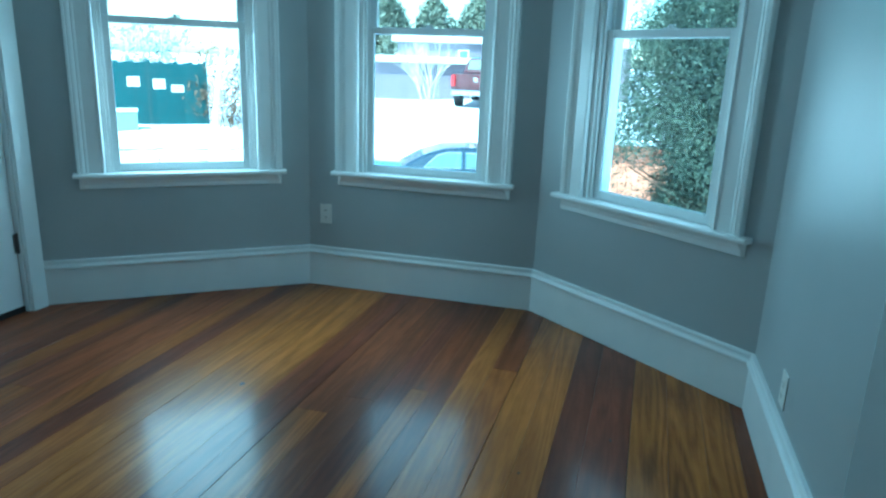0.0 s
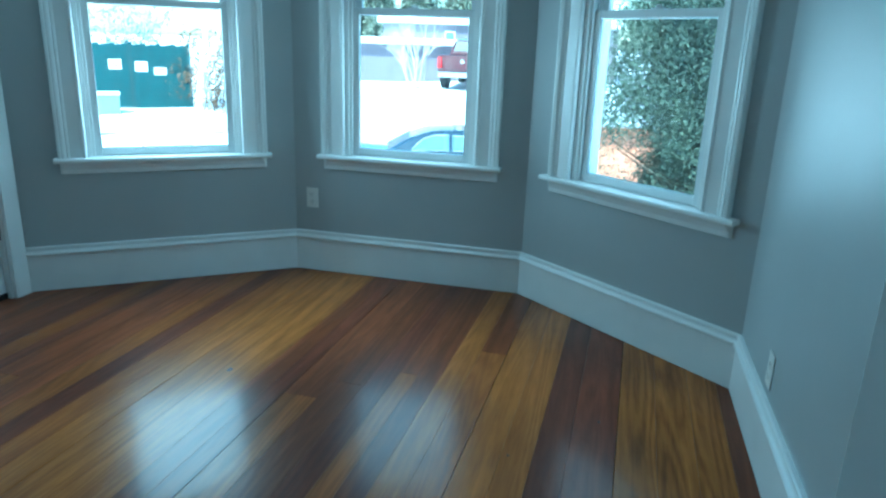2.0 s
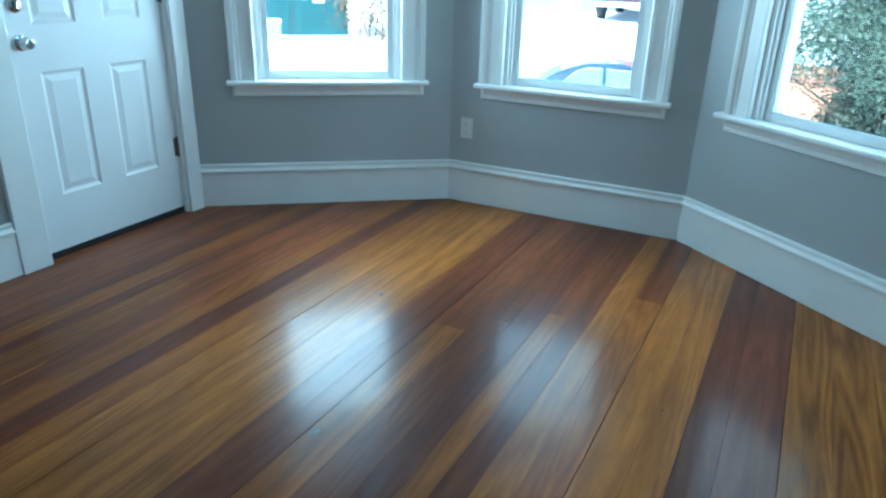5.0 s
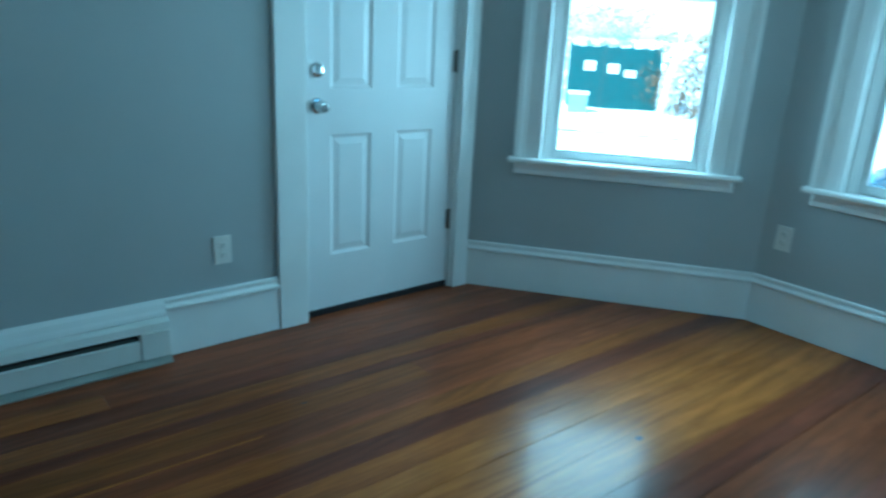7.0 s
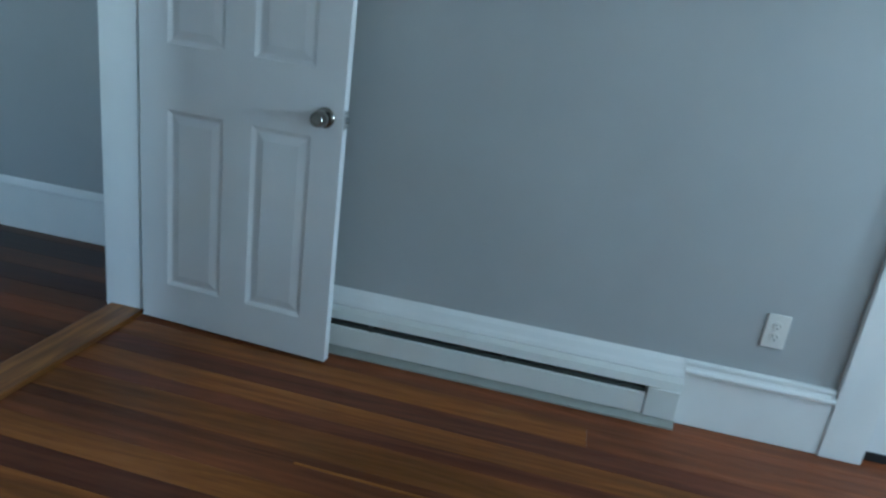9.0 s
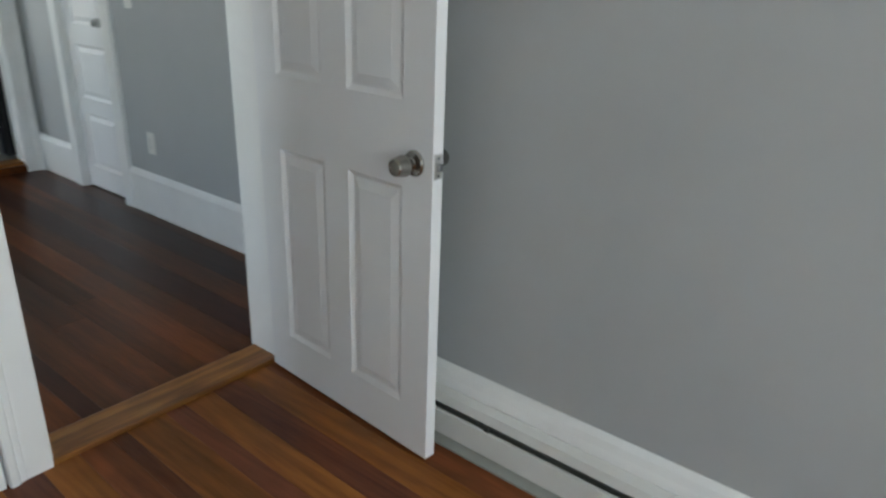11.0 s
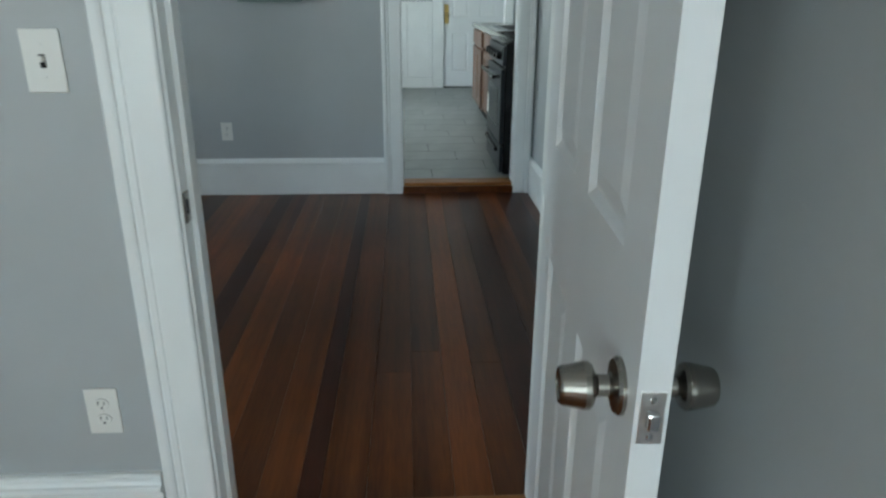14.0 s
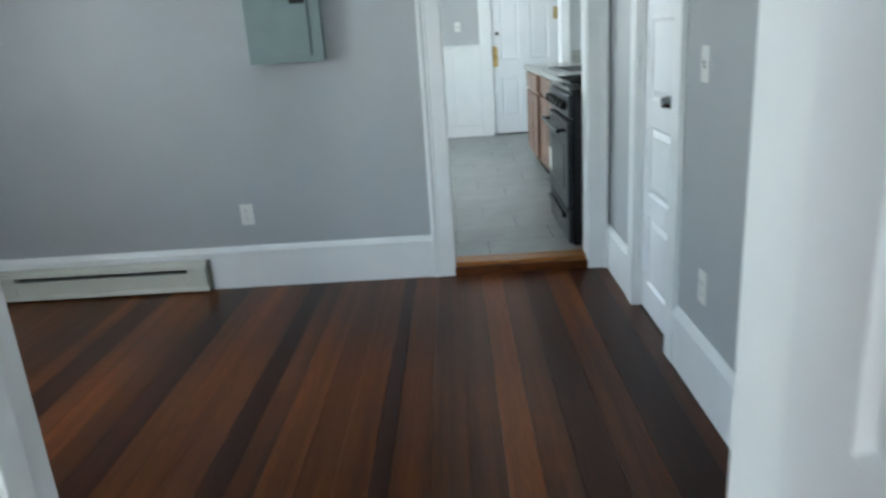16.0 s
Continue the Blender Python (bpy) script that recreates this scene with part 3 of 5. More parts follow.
def knob_mesh(m, r=0.027):
    """A round knob with rose, from the door face outwards along local z."""
    bm = bmesh.new()
    lathe(bm, [(0.033, 0.0), (0.033, 0.004), (0.030, 0.008), (0.016, 0.011), (0.0125, 0.014), (0.0125, 0.026), (0.016, 0.029), (r - 0.003, 0.032), (r, 0.036), (r, 0.042), (r - 0.003, 0.056), (r - 0.005, 0.066), (r - 0.007, 0.069), (r - 0.011, 0.0695), (r - 0.012, 0.0675), (0.004, 0.0675)], m, 28)
    return bm


def hinge_mesh(x, y, z):
    bm = bmesh.new()
    tube(bm, (x, y, z - 0.05), (x, y, z + 0.05), 0.0075, steps=12)
    box(bm, x - 0.018, y + 0.003, z - 0.048, x + 0.018, y + 0.008, z + 0.048)
    for dz in (-0.054, 0.05):
        lathe(bm, [(0.005, 0), (0.006, 0.002), (0.003, 0.004)], Matrix.Translation((x, y, z + dz)), 10)
    return bm


# exterior door, closed, in the west wall: local x along +y of the room, local -y faces the room
m, _ = wall_m["wall_west"]
door1 = thing("door_1", "white six-panel exterior door, closed, with chrome knob and deadbolt", "door")
door1["kind"] = "structure"
door1.matrix_world = m
LEAF_W, LZ = 0.805, 0.03
pan = six_panels(LEAF_W, (0.25, 0.79), (0.98, 1.66), (1.77, 1.93), 0.128, 0.136)
bm = bmesh.new()
merge(bm, leaf_mesh(LEAF_W, 2.02, 0.044, pan, depth=0.007), Matrix.Translation((2.605, 0.028, LZ)))
leaf = part("leaf", bm, DOOR, door1)
face = Matrix.Rotation(radians(90), 4, "X")
part("knob", knob_mesh(Matrix.Translation((2.668, 0.028, 0.943)) @ face, 0.026), CHROME, leaf, "chrome door knob")
bm = bmesh.new()
lathe(bm, [(0.030, 0), (0.030, 0.006), (0.027, 0.014), (0.019, 0.017), (0.017, 0.017)], Matrix.Translation((2.668, 0.028, 1.088)) @ face, 24)
box(bm, 2.662, -0.001, 1.072, 2.674, 0.014, 1.104, bevel=0.003)
part("deadbolt", bm, CHROME, leaf, "chrome deadbolt thumb turn")
for z in (0.36, 1.13, 1.88):
    part("hinge", hinge_mesh(3.413, 0.020, z), IRON, door1, "dull steel butt hinge")
bm = bmesh.new()
box(bm, 2.604, 0.022, -0.06, 3.411, T_OUT, 0.0295, bevel=0.002)
box(bm, 2.59, 0.002, -0.06, 3.425, T_OUT, -0.002)
part("threshold", bm, RUBBER, door1, "black rubber and metal threshold")
bm = bmesh.new()
box(bm, 2.59, 0.0, 0.0, 2.603, T_OUT, 2.07)
box(bm, 3.412, 0.0, 0.0, 3.425, T_OUT, 2.07)
box(bm, 2.603, 0.0, 2.055, 3.412, T_OUT, 2.07)
box(bm, 2.603, 0.074, 0.024, 2.617, 0.10, 2.055)
box(bm, 3.398, 0.074, 0.024, 3.412, 0.10, 2.055)
part("jamb", bm, TRIM, door1)
for x0, x1 in ((2.458, 2.594), (3.421, 3.512)):
    part("casing", boxed(x0, -0.024, 0.0, x1, -0.0005, 2.08, bevel=0.004), TRIM, door1)
part("head_casing", boxed(2.458, -0.024, 2.08, 3.512, -0.0005, 2.21, bevel=0.004), TRIM, door1)

# interior doorway in the south wall: jamb, casings on both sides, oak saddle
bm = bmesh.new()
OX0, OX1 = 0.075, 0.862
box(bm, OX1 - 0.016, -T_IN, 0.012, OX1, 0.0, 2.05)
box(bm, OX0, -T_IN, 0.012, OX0 + 0.012, 0.0, 2.05)
box(bm, OX0 + 0.012, -T_IN, 2.034, OX1 - 0.016, 0.0, 2.05)
box(bm, OX1 - 0.028, -0.085, 0.012, OX1 - 0.016, -0.045, 2.034, bevel=0.002)
ob = part("trim_doorway", bm, TRIM)
structure(ob, "white painted door jamb with a stop")
strike = part("strike_plate", boxed(OX1 - 0.0185, -0.040, 0.825, OX1 - 0.0158, -0.008, 0.89, bevel=0.001), NICKEL, ob, "steel strike plate")
# the hole's shade is a dark piece on the plate
part("strike_hole_shade", boxed(OX1 - 0.0192, -0.030, 0.843, OX1 - 0.0184, -0.018, 0.873), SLOTS, ob)
prof = banded_profile(0.112, 0.026)
bm = bmesh.new()
merge(bm, upright(prof, 0.0, 2.06), Matrix.Translation((OX1 - 0.010, 0.0005, 0)) @ Matrix.Scale(-1, 4, (0, 1, 0)))
ob = part("trim_casing_room_a", bm, TRIM)
structure(ob, "white moulded door casing")
bm = boxed(0.003, 0.0005, 0.0, OX0 + 0.002, 0.022, 2.06, bevel=0.003)
ob = part("trim_casing_hinge_side", bm, TRIM)
structure(ob, "narrow white door casing in the corner")
ob = part("trim_head_room_a", boxed(0.003, 0.0005, 2.06, 0.964, 0.026, 2.2, bevel=0.004), TRIM)
structure(ob, "white head casing")
for x0, x1 in ((-0.012, OX0 + 0.003), (OX1 - 0.003, 0.953)):
    ob = part("trim_casing_room_b", boxed(x0, -T_IN - 0.022, 0.0, x1, -T_IN - 0.0005, 2.06, bevel=0.004), TRIM)
    structure(ob, "white flat door casing")
ob = part("trim_saddle", boxed(OX0 + 0.001, -0.125, -0.004, OX1 - 0.001, 0.012, 0.016, bevel=0.005), SADDLE)
structure(ob, "worn golden oak door saddle")

# open interior door
LW = 0.742
pan = six_panels(LW, (0.145, 0.785), (1.0, 1.62), (1.73, 1.90), 0.105, 0.105)
door2 = thing("door_2", "white six-panel interior door standing open, with satin knobs", "door", m=pose(0.112, 0.030, 0.012, 0, 0, 86.25))
door2["kind"] = "structure"
# local x along the leaf from the hinge, local y from the room-side face through the thickness
leaf = part("leaf", leaf_mesh(LW, 2.0, 0.035, pan, depth=0.008), DOOR, door2)
KX, KZ = LW - 0.062, 0.851
part("knob", knob_mesh(Matrix.Translation((KX, 0.0, KZ)) @ face), NICKEL, leaf, "satin nickel door knob")
part("knob", knob_mesh(Matrix.Translation((KX, 0.035, KZ)) @ Matrix.Rotation(radians(-90), 4, "X")), NICKEL, leaf, "satin nickel door knob")
bm = boxed(LW - 0.001, 0.0045, KZ - 0.031, LW + 0.0018, 0.0305, KZ + 0.031, bevel=0.0008)
plate = part("latch_plate", bm, PLATE, leaf, "steel latch plate")
bm = bmesh.new()
box(bm, LW + 0.0015, 0.011, KZ - 0.010, LW + 0.012, 0.024, KZ + 0.010, bevel=0.003)
part("latch", bm, CHROME, plate)
for dz in (-0.022, 0.022):
    part("screw", lathe(bmesh.new(), [(0.004, 0), (0.004, 0.001), (0.002, 0.0014)], Matrix.Translation((LW + 0.0017, 0.0175, KZ + dz)) @ Matrix.Rotation(radians(90), 4, "Y"), 10), CHROME, plate)
for z in (0.2, 1.0, 1.8):
    part("hinge", hinge_mesh(-0.004, 0.042, z), NICKEL, door2, "satin steel butt hinge")

# side door in the east wall, ajar into the room
pan3 = six_panels(0.745, (0.20, 0.76), (0.965, 1.62), (1.73, 1.90), 0.112, 0.115)
door3 = thing("door_3", "white six-panel interior door standing ajar, with chrome knobs", "door", m=pose(XE - 0.006, 0.605, 0.012, 0, 0, 117.6))
door3["kind"] = "structure"
leaf = part("leaf", leaf_mesh(0.745, 2.0, 0.035, pan3, depth=0.008), DOOR, door3)
part("knob", knob_mesh(Matrix.Translation((0.683, 0.0, 0.89)) @ face), CHROME, leaf, "chrome door knob")
part("knob", knob_mesh(Matrix.Translation((0.683, 0.035, 0.89)) @ Matrix.Rotation(radians(-90), 4, "X")), CHROME, leaf, "chrome door knob")
bm = bmesh.new()
for y0, y1 in ((0.505, 0.595), (1.365, 1.455)):
    box(bm, XE - 0.022, y0, 0.0, XE - 0.0005, y1, 2.05, bevel=0.003)
box(bm, XE - 0.022, 0.505, 2.05, XE - 0.0005, 1.455, 2.16, bevel=0.003)
ob = part("trim_side_doorway", bm, TRIM)
structure(ob, "white casing of the side doorway")

# ---- baseboard heaters ----


def heater(name, m, length, h, depth, material, label, end_cap=0.112, under=HEATER, lip=1.02):
    """Electric baseboard heater along local x, back at y=0, front at -depth."""
    root = thing(name, label, "heater", m=m)
    # hood: top and sloped lip down to the slot
    def run(nm, prof, x0, x1, mt, lab=""):
        bm = bmesh.new()
        a = [bm.verts.new((x0, -y, z)) for y, z in prof]
        b = [bm.verts.new((x1, -y, z)) for y, z in prof]
        for k in range(len(prof)):
            j = (k + 1) % len(prof)
            bm.faces.new([a[k], a[j], b[j], b[k]])
        bm.faces.new(a)
        bm.faces.new(b[::-1])
        return part(nm, bm, mt, root, lab)
    run("hood", [(0, h - 0.004), (0, h), (depth * 0.55, h), (depth * 0.9, h - 0.012), (depth, h * 0.775), (depth - 0.003, h * 0.775), (depth * 0.86, h - 0.016)], 0, length, material)
    run("front_panel", [(depth - 0.006, h * 0.175), (depth, h * 0.175), (depth, h * 0.595), (depth - 0.004, h * 0.615), (depth - 0.010, h * 0.615), (depth - 0.010, h * 0.60)], end_cap, length - end_cap, material)
    run("back_plate", [(0, 0.012), (0, h - 0.006), (0.004, h - 0.006), (0.004, 0.012)], 0, length, material)
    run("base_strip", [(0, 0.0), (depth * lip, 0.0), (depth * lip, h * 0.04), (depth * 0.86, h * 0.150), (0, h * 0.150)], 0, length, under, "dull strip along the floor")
    fins = bmesh.new()
    box(fins, end_cap, -depth + 0.018, h * 0.165, length - end_cap, -0.012, h * 0.66)
    part("element", fins, FIN, root, "dark finned heating element")
    for x0, x1 in ((0, end_cap), (length - end_cap, length)):
        part("end_cap", boxed(x0 + 0.004, -depth - 0.0035, h * 0.165, x1 - 0.004, -0.006, h * 0.765, bevel=0.003), material, root)
    n = int(length / 0.45)
    for k in range(1, n):
        x = end_cap + (length - 2 * end_cap) * k / n
        part("bracket", boxed(x - 0.008, -depth + 0.004, h * 0.60, x + 0.008, -depth + 0.012, h * 0.775), FIN, root)
    return root


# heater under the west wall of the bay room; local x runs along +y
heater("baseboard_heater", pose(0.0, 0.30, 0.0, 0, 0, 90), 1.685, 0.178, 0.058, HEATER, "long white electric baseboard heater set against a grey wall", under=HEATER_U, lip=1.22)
ob = part("baseboard_heater_cap", sweep([(0, 0.178), (0.030, 0.178), (0.034, 0.184), (0.030, 0.196), (0.024, 0.206), (0.016, 0.226), (0.004, 0.240), (0, 0.240)], [(0.0, 0.03), (0.0, 1.985)], -1), TRIM)
structure(ob, "white moulded rail above the heater")
bm = bmesh.new()
heater("baseboard_heater", pose(3.02, YB, 0.012, 0, 0, 180), 1.205, 0.172, 0.062, HEATER_B, "cream electric baseboard heater in the dark-floored room", under=HEATER_B)
ob = part("baseboard_room_b_behind_heater", sweep(BASE_B, [(XE, YB), (3.03, YB)], -1), TRIM)
structure(ob, "white moulded baseboard")
ob = part("baseboard_room_b_cap", sweep([(0, 0.186), (0.022, 0.186), (0.025, 0.220), (0.016, 0.236), (0.006, 0.246), (0, 0.246)], [(3.03, YB), (1.80, YB)], -1), TRIM)
structure(ob, "white moulded baseboard above the heater")

# ---- wall plates ----


def plate(name, m, label, kind):
    """Cover plate in the local xz plane, centre at the origin, facing -y."""
    root = thing(name, label, "outlet" if kind != "switch" else "light switch", m=m)
    part("cover", boxed(-0.036, -0.006, -0.058, 0.036, -0.0004, 0.058, bevel=0.0025), PLASTIC, root)
    if kind == "outlet":
        for dz in (-0.0195, 0.0195):
            bm = lathe(bmesh.new(), [(0.0165, 0), (0.0165, 0.0022), (0.0150, 0.0026)], Matrix.Translation((0, -0.0058, dz)) @ face @ Matrix.Scale(0.86, 4, (0, 1, 0)), 20)
            rec = part("receptacle", bm, PLASTIC, root)
            # slots are not cut; dark raised pieces give their shade
            bm = bmesh.new()
            box(bm, -0.0075, -0.0089, dz - 0.001, -0.0055, -0.0080, dz + 0.008)
            box(bm, 0.0055, -0.0089, dz - 0.001, 0.0075, -0.0080, dz + 0.007)
            lathe(bm, [(0.0026, 0), (0.0026, 0.0006)], Matrix.Translation((0, -0.0083, dz - 0.0085)) @ face, 10)
            part("slots", bm, SLOTS, rec, "dark pieces painted as shaded outlet slots")
        part("screw", lathe(bmesh.new(), [(0.0032, 0), (0.0032, 0.001), (0.002, 0.0014)], Matrix.Translation((0, -0.0058, 0)) @ face, 10), PLASTIC, root)
    elif kind == "switch":
        # dark raised piece in place of a shaded recess
        part("toggle_frame", boxed(-0.0055, -0.0072, -0.0125, 0.0055, -0.0058, 0.0125, bevel=0.0006), SLOTS, root, "dark piece painted as the shaded toggle recess")
        bm = boxed(-0.0045, -0.018, -0.001, 0.0045, -0.0065, 0.010, bevel=0.0015)
        part("toggle", bm, PLASTIC, root)
        for dz in (-0.030, 0.030):
            part("screw", lathe(bmesh.new(), [(0.0032, 0), (0.0032, 0.001), (0.002, 0.0014)], Matrix.Translation((0, -0.0058, dz)) @ face, 10), PLASTIC, root)
    else:
        for dz in (-0.021, 0.021):
            part("screw", lathe(bmesh.new(), [(0.0032, 0), (0.0032, 0.001), (0.002, 0.0014)], Matrix.Translation((0, -0.0058, dz)) @ face, 10), PLASTIC, root)
    return root


OUTL = "white duplex outlet on the grey wall"
plate("outlet", pose(0.0, 2.225, 0.397, 0, 0, 90), OUTL + " beside the exterior door", "outlet")
plate("outlet", pose(1.215, B_LEFT[1], 0.436, 0, 0, 0), OUTL + " under the bay window", "outlet")
plate("outlet", pose(XE, 3.015, 0.333, 0, 0, -90), OUTL + " near the bay corner", "outlet")
plate("outlet", pose(1.078, 0.0, 0.390, 0, 0, 180), OUTL + " beside the doorway", "outlet")
plate("light_switch", pose(1.064, 0.0, 1.151, 0, 0, 180), "white toggle light switch beside the doorway", "switch")
plate("outlet", pose(1.555, YB, 0.425, 0, 0, 180), "white duplex outlet low on the grey wall above a dark floor", "outlet")
plate("outlet", pose(XB, -1.705, 0.415, 0, 0, 90), OUTL + " beside the closet door", "outlet")
plate("light_switch", pose(XB, -1.77, 1.157, 0, 0, 90), "white toggle switch beside the closet door", "switch")
plate("light_switch", pose(0.28, YK, 1.40, 0, 0, 180), "white switch above the kitchen wainscot", "switch")

# ---- electric panel in room B ----
root = thing("electric_panel", "grey-green steel breaker panel on the wall", "breaker panel", m=pose(1.385, YB, 1.225, 0, 0, 180))
part("box", boxed(0.0, -0.095, 0.0, 0.37, -0.0005, 0.62, bevel=0.004), PANEL, root)
part("flange", boxed(-0.004, -0.099, -0.004, 0.374, -0.0945, 0.624, bevel=0.002), PANEL, root)
part("door", boxed(0.020, -0.107, 0.028, 0.315, -0.0985, 0.596, bevel=0.003), PANEL, root)
part("latch", boxed(0.23, -0.1095, 0.275, 0.305, -0.106, 0.300, bevel=0.001), SLOTS, root, "black latch")
for z in (0.10, 0.50):
    part("hinge", boxed(0.012, -0.108, z, 0.021, -0.099, z + 0.05, bevel=0.002), PANEL, root)

# ---- closet door in room B ----
m = pose(XB, YB, 0, 0, 0, 90)
door4 = thing("door_4", "narrow white panelled closet door, closed, with a glass-like knob", "door", m=m)
door4["kind"] = "structure"
pw = 0.525
pan4 = [(0.085, pw - 0.085, 0.13, 0.46), (0.085, pw - 0.085, 0.55, 0.86), (0.085, pw - 0.085, 0.97, 1.30), (0.085, pw - 0.085, 1.41, 1.86)]
bm = bmesh.new()
merge(bm, leaf_mesh(pw, 1.99, 0.035, pan4, depth=0.010), Matrix.Translation((0.593, 0.022, 0.012)))
leaf = part("leaf", bm, DOOR, door4)
part("knob", knob_mesh(Matrix.Translation((1.080, 0.022, 1.008)) @ face, 0.025), CHROME, leaf, "chrome door knob")
bm = bmesh.new()
box(bm, 0.585, 0, 0.0, 0.592, 0.12, 2.02)
box(bm, 1.119, 0, 0.0, 1.125, 0.12, 2.02)
part("jamb", bm, TRIM, door4)
for x0, x1 in ((0.500, 0.590), (1.120, 1.212)):
    part("casing", boxed(x0, -0.024, 0.0, x1, -0.0005, 2.03, bevel=0.004), TRIM, door4)
part("head_casing", boxed(0.500, -0.024, 2.03, 1.212, -0.0005, 2.15, bevel=0.004), TRIM, door4)

# ---- doorway to the kitchen ----
KX0, KX1 = -0.335, 0.424
bm = bmesh.new()
box(bm, KX1 - 0.012, YB - 0.12, 0.0, KX1, YB, 2.05)
box(bm, KX0, YB - 0.12, 0.0, KX0 + 0.012, YB, 2.05)
box(bm, KX0 + 0.012, YB - 0.12, 2.036, KX1 - 0.012, YB, 2.05)
ob = part("trim_kitchen_doorway", bm, TRIM)
structure(ob, "white painted jamb of the kitchen doorway")
prof = banded_profile(0.122, 0.028)
flip = Matrix.Scale(-1, 4, (0, 1, 0))
bm = bmesh.new()
merge(bm, upright(prof, 0.0, 2.06), Matrix.Translation((KX1 - 0.006, YB + 0.0005, 0)) @ flip)
ob = part("trim_casing_kitchen", bm, TRIM)
structure(ob, "white moulded casing of the kitchen doorway")
bm = bmesh.new()
merge(bm, upright(banded_profile(0.108, 0.028), 0.0, 2.06, mirror=True), Matrix.Translation((KX0 + 0.006, YB + 0.0005, 0)) @ flip)
ob = part("trim_casing_kitchen_corner", bm, TRIM)
structure(ob, "white moulded casing in the room corner")
ob = part("trim_head_kitchen", boxed(KX0 - 0.10, YB + 0.0005, 2.06, KX1 + 0.116, YB + 0.028, 2.2, bevel=0.004), TRIM)
structure(ob, "white head casing")
ob = part("trim_kitchen_riser", boxed(KX0 + 0.001, YB - 0.045, -0.01, KX1 - 0.001, YB + 0.008, 0.045, bevel=0.003), OAK_B)
structure(ob, "dark stained riser below the kitchen saddle")
ob = part("trim_kitchen_saddle", boxed(KX0 + 0.001, YB - 0.13, 0.03, KX1 - 0.001, YB - 0.010, ZK + 0.008, bevel=0.004), SADDLE)
structure(ob, "golden oak saddle at the kitchen floor")

# ---- kitchen ----
door5 = thing("door_5", "white panelled kitchen back door with a brass mortise lock", "door", m=pose(-0.115, YK, ZK, 0, 0, 180))
door5["kind"] = "structure"
pan5 = [(0.12, 0.345, 0.20, 0.70), (0.485, 0.71, 0.20, 0.70), (0.12, 0.345, 0.90, 1.82), (0.485, 0.71, 0.90, 1.82)]
bm = bmesh.new()
merge(bm, leaf_mesh(0.83, 2.02, 0.04, pan5), Matrix.Translation((0.005, 0.015, 0.015)))
leaf = part("leaf", bm, DOOR, door5)
part("lock_plate", boxed(0.022, 0.008, 0.84, 0.082, 0.0155, 1.08, bevel=0.002), BRASS, leaf, "aged brass lock plate")
part("knob", knob_mesh(Matrix.Translation((0.055, 0.010, 0.95)) @ face, 0.026), BRASS, leaf, "brass door knob")
part("deadbolt", lathe(bmesh.new(), [(0.026, 0), (0.026, 0.008), (0.018, 0.016)], Matrix.Translation((0.085, 0.015, 1.23)) @ face, 20), NICKEL, leaf, "round steel deadbolt")
part("bolt_case", boxed(0.775, -0.002, 1.36, 0.825, 0.016, 1.50, bevel=0.003), BRASS, leaf, "brass hinge cover")
part("threshold", boxed(0.0, 0.0, 0.0, 0.84, 0.12, 0.013), RUBBER, door5, "dark threshold")
for x0, x1 in ((-0.135, 0.012), (0.828, 0.95)):
    part("casing", boxed(x0, -0.022, 0.0, x1, -0.0005, 2.06, bevel=0.004), TRIM, door5)

# wainscot on the far wall
root = thing("wainscot", "white panelled wainscot with a cap rail", "panelling")
root["kind"] = "structure"
part("backing", boxed(0.022, YK + 0.0005, ZK, XK1, YK + 0.010, ZK + 1.09), TRIM, root)
part("cap_rail", boxed(0.022, YK + 0.0005, ZK + 1.09, XK1, YK + 0.034, ZK + 1.12, bevel=0.005), TRIM, root)
part("base_rail", boxed(0.022, YK + 0.0105, ZK, XK1, YK + 0.024, ZK + 0.14, bevel=0.003), TRIM, root)
for x in (0.06, 0.40, 0.80, 1.20, 1.60, 2.0):
    part("stile", boxed(x - 0.038, YK + 0.0105, ZK + 0.14, x + 0.038, YK + 0.022, ZK + 1.09, bevel=0.003), TRIM, root)


def base_cabinet(y0, y1, front, doors):
    """A base cabinet along the west kitchen wall; its front faces +x."""
    root = thing("base_cabinet", "reddish oak base cabinet with drawer above panelled doors", "cabinet", "kitchen base cabinets")
    part("body", boxed(XK0 + 0.004, y0 + 0.001, ZK + 0.10, front - 0.02, y1 - 0.001, ZK + 0.88), CAB, root)
    part("toe_kick", boxed(XK0 + 0.004, y0 + 0.001, ZK, front - 0.075, y1 - 0.001, ZK + 0.0995), SLOTS, root)
    w = (y1 - y0) / doors
    for k in range(doors):
        a, b = y0 + w * k + 0.012, y0 + w * (k + 1) - 0.012
        part("drawer", boxed(front - 0.0195, a, ZK + 0.72, front, b, ZK + 0.86, bevel=0.004), CAB, root)
        bm = bmesh.new()
        merge(bm, leaf_mesh(b - a, 0.56, 0.019, [(0.055, b - a - 0.055, 0.06, 0.50)], depth=0.007), Matrix.Translation((front, a, ZK + 0.13)) @ Matrix.Rotation(radians(90), 4, "Z"))
        part("door", bm, CAB, root)
    return root


base_cabinet(-4.62, -4.10, -0.375, 1)
base_cabinet(-5.62, -4.62, -0.375, 2)
base_cabinet(-6.48, -5.62, -0.355, 2)
bm = boxed(XK0 + 0.003, -6.49, ZK + 0.88, -0.345, -4.10, ZK + 0.92, bevel=0.005)
tagged(part("countertop", bm, STONE), "grey speckled granite kitchen countertop", "countertop")
bm = boxed(XK0 + 0.003, -6.488, ZK + 0.921, -0.80, -6.465, ZK + 1.03, bevel=0.003)
